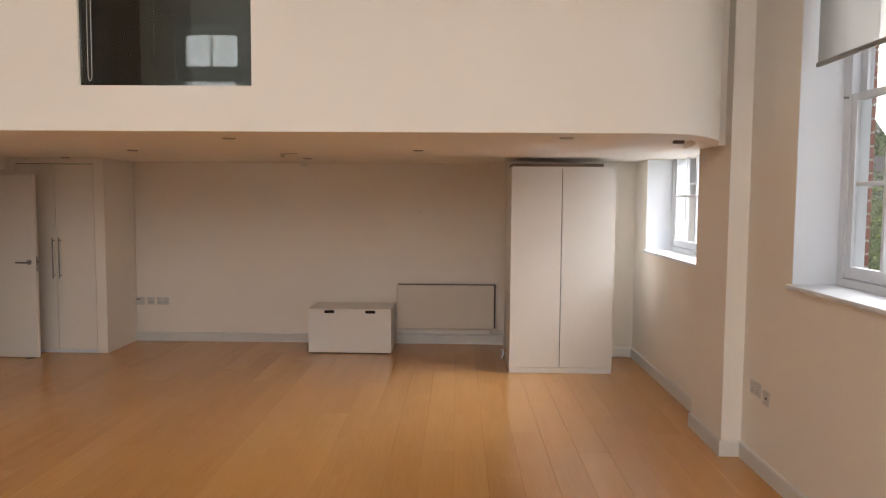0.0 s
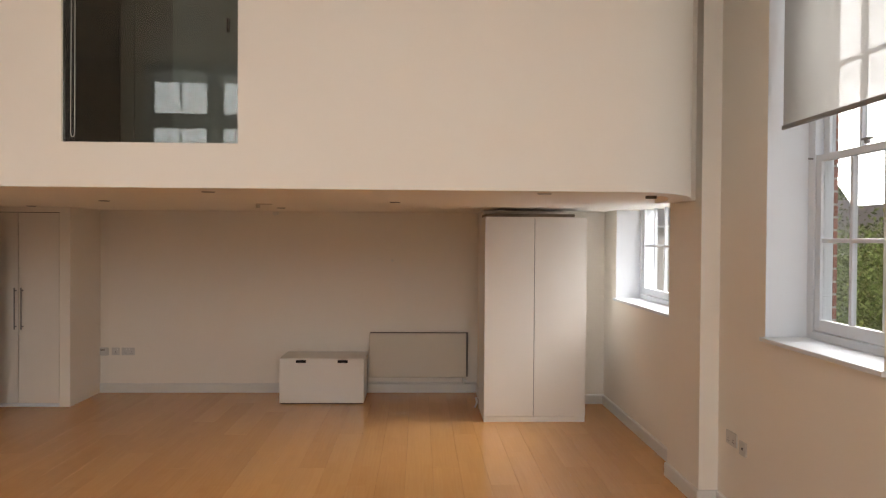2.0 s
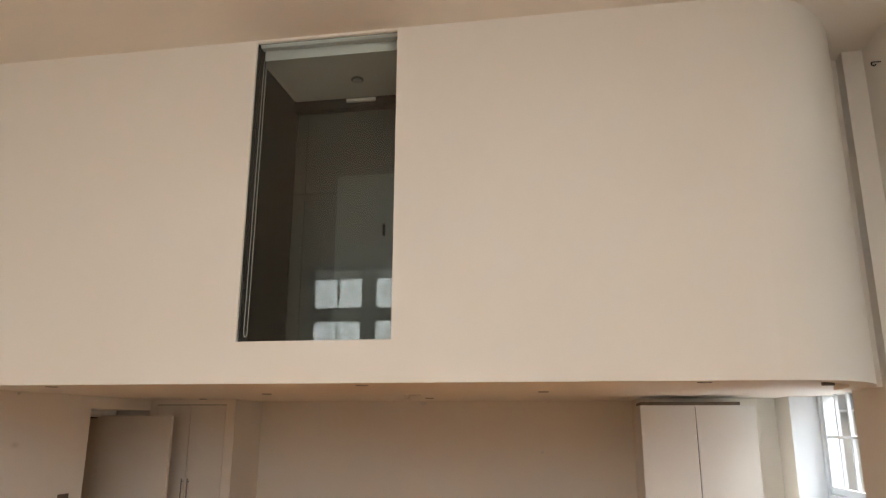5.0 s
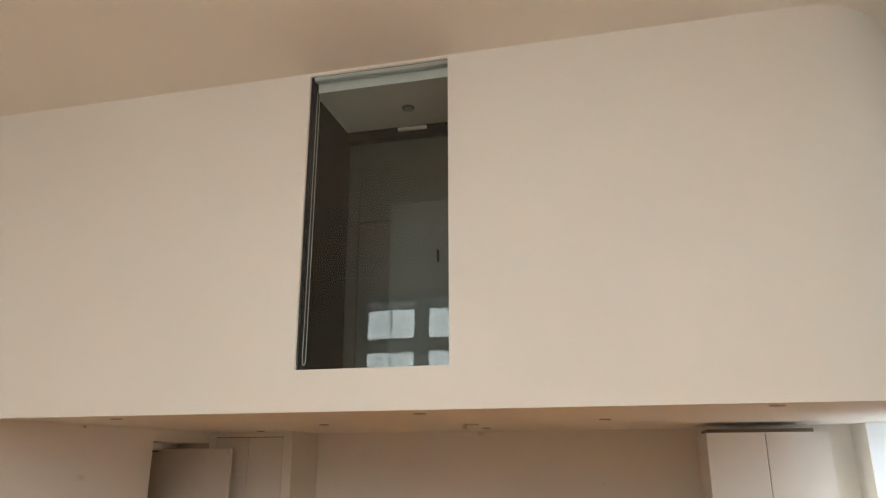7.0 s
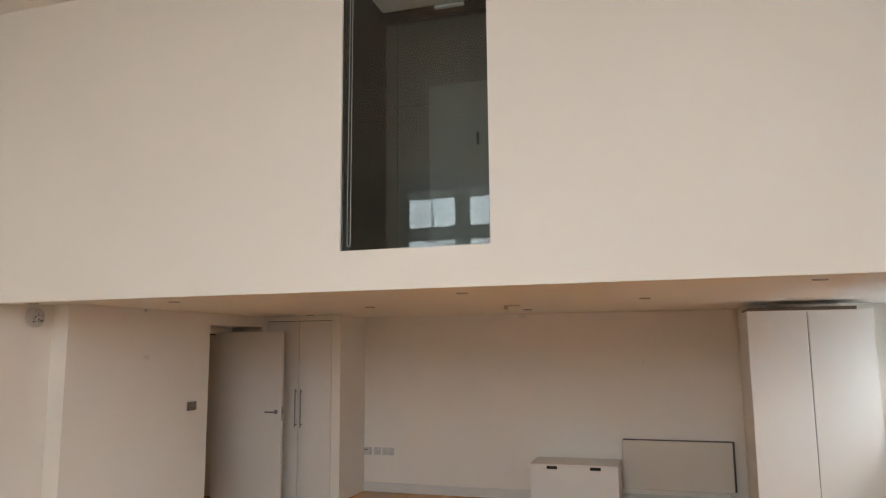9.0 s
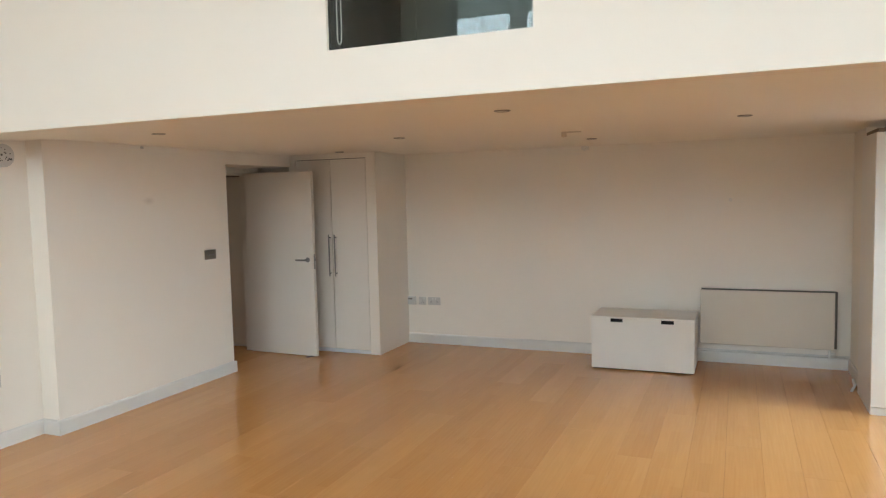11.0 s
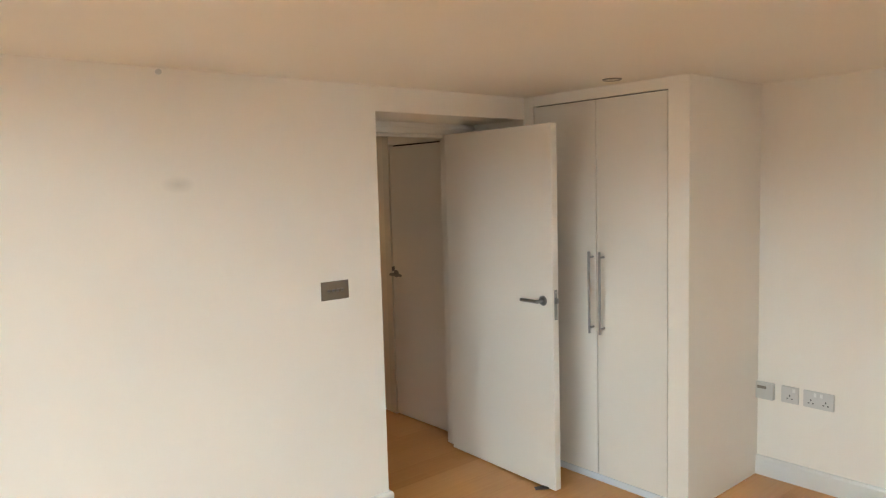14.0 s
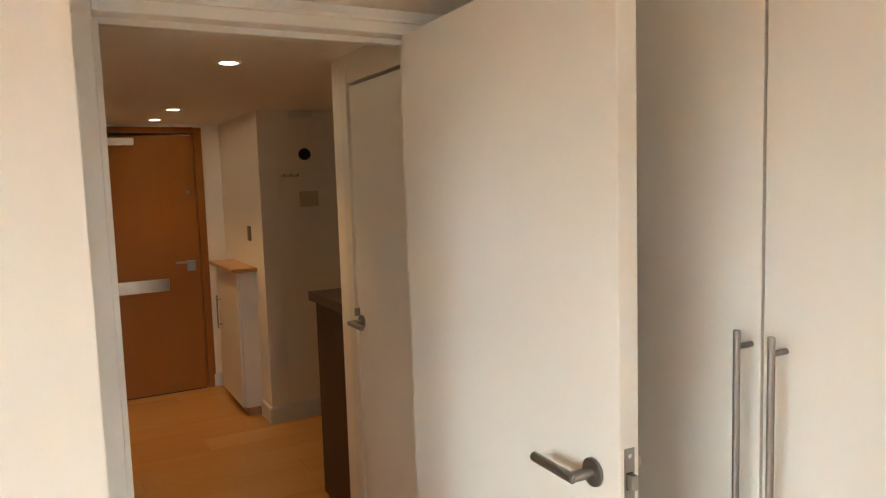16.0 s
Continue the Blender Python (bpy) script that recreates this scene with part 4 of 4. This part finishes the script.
lc = thing("low_cupboard", "low white cupboard with an oak top by the entrance door", "cupboard")
part("body", box(-8.50, -7.87, 7.632, 7.744, 0.06, 0.975, 0.002), DOORP, lc)
part("plinth", box(-8.48, -7.89, 7.655, 7.744, 0.0, 0.06, 0.001), OAKTOP, lc, "oak plinth")
part("door", box(-8.49, -7.885, 7.614, 7.631, 0.065, 0.965, 0.002), DOORP, lc)
part("top", box(-8.56, -7.83, 7.575, 7.744, 0.976, 1.000, 0.003), OAKTOP, lc, "oak worktop")
hb = rod((-8.40, 7.585, 0.52), (-8.40, 7.585, 0.76), 0.006)
for z in (0.55, 0.73):
    rod((-8.40, 7.585, z), (-8.40, 7.615, z), 0.005, hb, 10)
part("handle", hb, STEEL, lc)

ku = thing("kitchen_unit", "dark espresso kitchen unit with an overhanging dark worktop", "kitchen unit")
part("body", box(-6.28, -5.88, 7.612, 8.25, 0.10, 1.005, 0.002), ESPRESSO, ku)
part("plinth", box(-6.262, -5.88, 7.625, 8.25, 0.0, 0.10, 0.001), ESPRESSO, ku)
part("worktop", box(-6.305, -5.88, 7.585, 8.27, 1.006, 1.046, 0.003), plain("dark_worktop", (0.045, 0.03, 0.022), 0.3, vary=0.2, scale=8), ku)

dot = thing("wall_speaker", "round black wall speaker in the kitchen corner", "speaker", at=pose(-7.655, 8.04, 1.728))
part("body", rod((0, 0, 0), (0.03, 0, 0), 0.037, seg=28, bevel=0.004), BLACK, dot)
en = thing("wall_plate", "faded beige wall plate below the coat hooks", "plate", at=pose(-7.655, 8.06, 1.44))
part("body", box(0, 0.012, -0.062, 0.062, -0.05, 0.05, 0.003), plain("beige_plate", (0.55, 0.48, 0.38), 0.5), en)
hk = thing("hook_rail", "short pale rail with coat hooks on the kitchen wall", "hook rail", at=pose(-7.655, 7.94, 1.592))
part("rail", box(0, 0.012, -0.06, 0.06, -0.008, 0.008, 0.002), PLASTIC, hk)
for y in (-0.045, 0.0, 0.045):
    part("hook", rod((0.01, y, 0), (0.04, y, 0.012), 0.004, seg=10), STEEL, hk)
tp = thing("wall_switch", "dark upright switch plate on the hall wall", "switch", at=pose(-7.97, 7.745, 1.22))
part("plate", box(-0.03, 0.03, -0.012, 0, -0.05, 0.05, 0.003), PLATE, tp)
jb = thing("junction_box", "small white box high on the kitchen wall", "box")
part("body", box(-7.655, -7.60, 7.95, 8.09, 1.955, 2.0, 0.004), WPLAST, jb)
structure("wall_landing", box(HE - 0.30, HE - 0.11, 6.3, 8.0, 0, ZC), WALL, "plain wall behind the entrance door", "wall")

hl = downlight(pose(-6.00, 7.22, 2.006), True)
copy_thing(hl, pose(-7.72, 7.27, 2.006))
copy_thing(hl, pose(-8.40, 7.25, 2.006))
for x, watts in ((-6.00, 6.5), (-7.72, 9.0), (-8.40, 6.0)):
    d = bpy.data.lights.new("hall_lamp", "SPOT")
    d.energy, d.color, d.spot_size, d.spot_blend, d.shadow_soft_size = watts, (1.0, 0.62, 0.30), radians(88), 0.7, 0.06
    o = new("hall_lamp", d)
    o.matrix_world = look((x, 7.25, 1.995), (x, 7.25, 0))

# ---- outside ----
structure("ground", box(-60, 160, -120, 120, -6.2, -6.0), GRASS, "rough green ground below the windows", "ground")
outer = thing("brick_wall", "red brick outer wall with pale joints round the tall window", "brick wall", kind="structure")
part("mortar_core", cells("x", 2.588, 2.612, 2.6, 5.2, 0.6, 4.6, [(W1[0] + 0.010, W1[1] - 0.010, 1.1, 4.3)]), MORTAR, outer)


def tree(x, y, h, spread, seed, mat, leaves):
    random.seed(seed)
    t = thing("tree", "leafy green garden tree seen through the windows", "tree", "garden trees", at=pose(x, y, -6.0))
    bm = rod((0, 0, 0), (0.1, 0, h * 0.55), 0.22, None, 12, 0.12)
    tips = []
    for i in range(26):
        a, z0 = random.uniform(0, 6.28), h * random.uniform(0.25, 0.55)
        end = Vector((math.cos(a) * spread * random.uniform(0.3, 0.8), math.sin(a) * spread * random.uniform(0.3, 0.8), z0 + h * random.uniform(0.1, 0.4)))
        rod((0.05, 0, z0), end, 0.07, bm, 7, 0.02)
        tips.append(end)
    part("trunk", bm, BARK, t)
    verts, faces = [], []
    centres = [v + Vector((random.gauss(0, 0.5), random.gauss(0, 0.5), random.gauss(0, 0.6))) for v in tips for _ in range(3)]
    for _ in range(leaves):
        c = random.choice(centres)
        p = c + Vector((random.gauss(0, 0.06 * h), random.gauss(0, 0.06 * h), random.gauss(0, 0.05 * h)))
        s = random.uniform(0.03, 0.065) * max(1.0, h / 8.5) ** 2
        u = Vector((random.gauss(0, 1), random.gauss(0, 1), random.gauss(0, 1))).normalized()
        w = u.cross(Vector((random.gauss(0, 1), random.gauss(0, 1), random.gauss(0, 1)))).normalized()
        k = len(verts)
        verts += [p - u * s, p + w * s * 0.55, p + u * s, p - w * s * 0.55]
        faces.append((k, k + 1, k + 2, k + 3))
    me = bpy.data.meshes.new("crown")
    me.from_pydata([tuple(v) for v in verts], [], faces)
    me.materials.append(mat)
    cr = new("crown", me)
    cr.parent = t
    return t


tree(11.0, 14.5, 8.3, 3.0, 1, LEAF2, 38000)
tree(15.0, 22.5, 8.7, 3.4, 2, LEAF, 34000)
tree(10.4, 18.3, 8.2, 2.8, 3, LEAF2, 36000)
tree(13.6, 26.0, 8.6, 3.2, 6, LEAF, 20000)
tree(18.5, 19.0, 9.4, 3.2, 4, LEAF, 20000)
tree(33.0, 44.0, 14.0, 5.2, 5, LEAF, 20000)
tree(26.0, 49.0, 14.2, 5.0, 7, LEAF, 20000)
tree(38.0, 40.0, 13.6, 5.0, 8, LEAF, 20000)


def town_house(x, y, rz, half, eave, ridge, mat, label, columns, storeys):
    """A terraced house: walls, pitched roof with a chimney, sash windows on the near side."""
    h = thing("house", label, "house", at=pose(x, y, -6.0, 0, 0, rz))
    part("wall", box(-half, half, -4, 4, 0, eave), mat, h)
    rf = bmesh.new()
    e = half + 0.3
    rv = [rf.verts.new(p) for p in ((-e, -4.4, eave - 0.1), (e, -4.4, eave - 0.1), (e, 4.4, eave - 0.1), (-e, 4.4, eave - 0.1), (-e, 0, ridge), (e, 0, ridge))]
    for q in ((0, 1, 5, 4), (2, 3, 4, 5), (0, 4, 3), (1, 2, 5), (0, 3, 2, 1)):
        rf.faces.new([rv[i] for i in q])
    r = part("roof", rf, SLATE, h)
    part("chimney", box(half - 1.6, half - 0.7, -0.5, 0.5, ridge - 0.8, ridge + 1.0, 0.03), BRICK, r)
    part("gutter", rod((-e, -4.45, eave - 0.08), (e, -4.45, eave - 0.08), 0.06, seg=8), TRIM, r)
    step = (2 * half - 1.2) / columns
    for i in range(columns):
        for k in range(storeys):
            z = eave - 2.2 - 2.8 * k
            a = -half + 0.6 + step * (i + 0.5) - 0.6
            w = part("window", box(a, a + 1.2, -4.06, -3.98, z, z + 1.6, 0.02), TRIM, h)
            for m in (0, 1):
                part("pane", box(a + 0.09, a + 1.11, -4.09, -4.061, z + 0.09 + 0.75 * m, z + 0.76 + 0.75 * m), PANE, w)


town_house(27, 47, -25, 8, 7.6, 10.2, RENDERW, "pale rendered terraced house with a grey roof behind the trees", 4, 2)
town_house(24.5, 33.0, -30, 6, 7.3, 9.9, BRICK, "red brick house with a grey slate roof beyond the trees", 4, 2)
town_house(13.5, 40.0, -14, 5.5, 8.6, 10.4, RENDERW, "pale rendered house with white sash windows", 4, 3)

# Bricks round the tall window
bx = box(-0.0125, 0.0125, -0.1055, 0.1055, -0.0315, 0.0315, 0.003, seg=1)
bme = bpy.data.meshes.new("brick")
bx.to_mesh(bme)
bx.free()
bme.materials.append(BRICK)
for k in range(40):
    z = 1.14 + 0.075 * k
    for side, y in ((1, W1[1] + 0.0), (-1, W1[0] - 0.0)):
        for j in range(2):
            off = 0.0905 + j * 0.222
            b = new("brick", bme)
            b.parent = outer
            b.location = (2.601, y + side * off, z)

# ---- floor boards ----
random.seed(11)
BW, BL = 0.2085, 2.2
fb = box(0, BW - 0.0006, 0, BL - 0.0006, -0.012, 0, 0.0005, seg=1)
board_mesh = bpy.data.meshes.new("board")
fb.to_mesh(board_mesh)
fb.free()
board_mesh.materials.append(FLOORW)


def lay(x0, x1, y0, y1):
    x, n = x0, 0
    while x < x1 - 0.01:
        y = y0 - [0.0, 1.35, 0.55, 1.75, 0.95][n % 5]
        while y < y1:
            b = new("board", board_mesh)
            b.parent = floor
            b.location = (x, y, random.uniform(-0.0004, 0.0))
            y += BL
        x += BW
        n += 1


lay(XN - 0.05, 2.25, YR, YB)
lay(-8.85, XN - 0.05 - 0.02, HY0 - 0.05, 9.2)
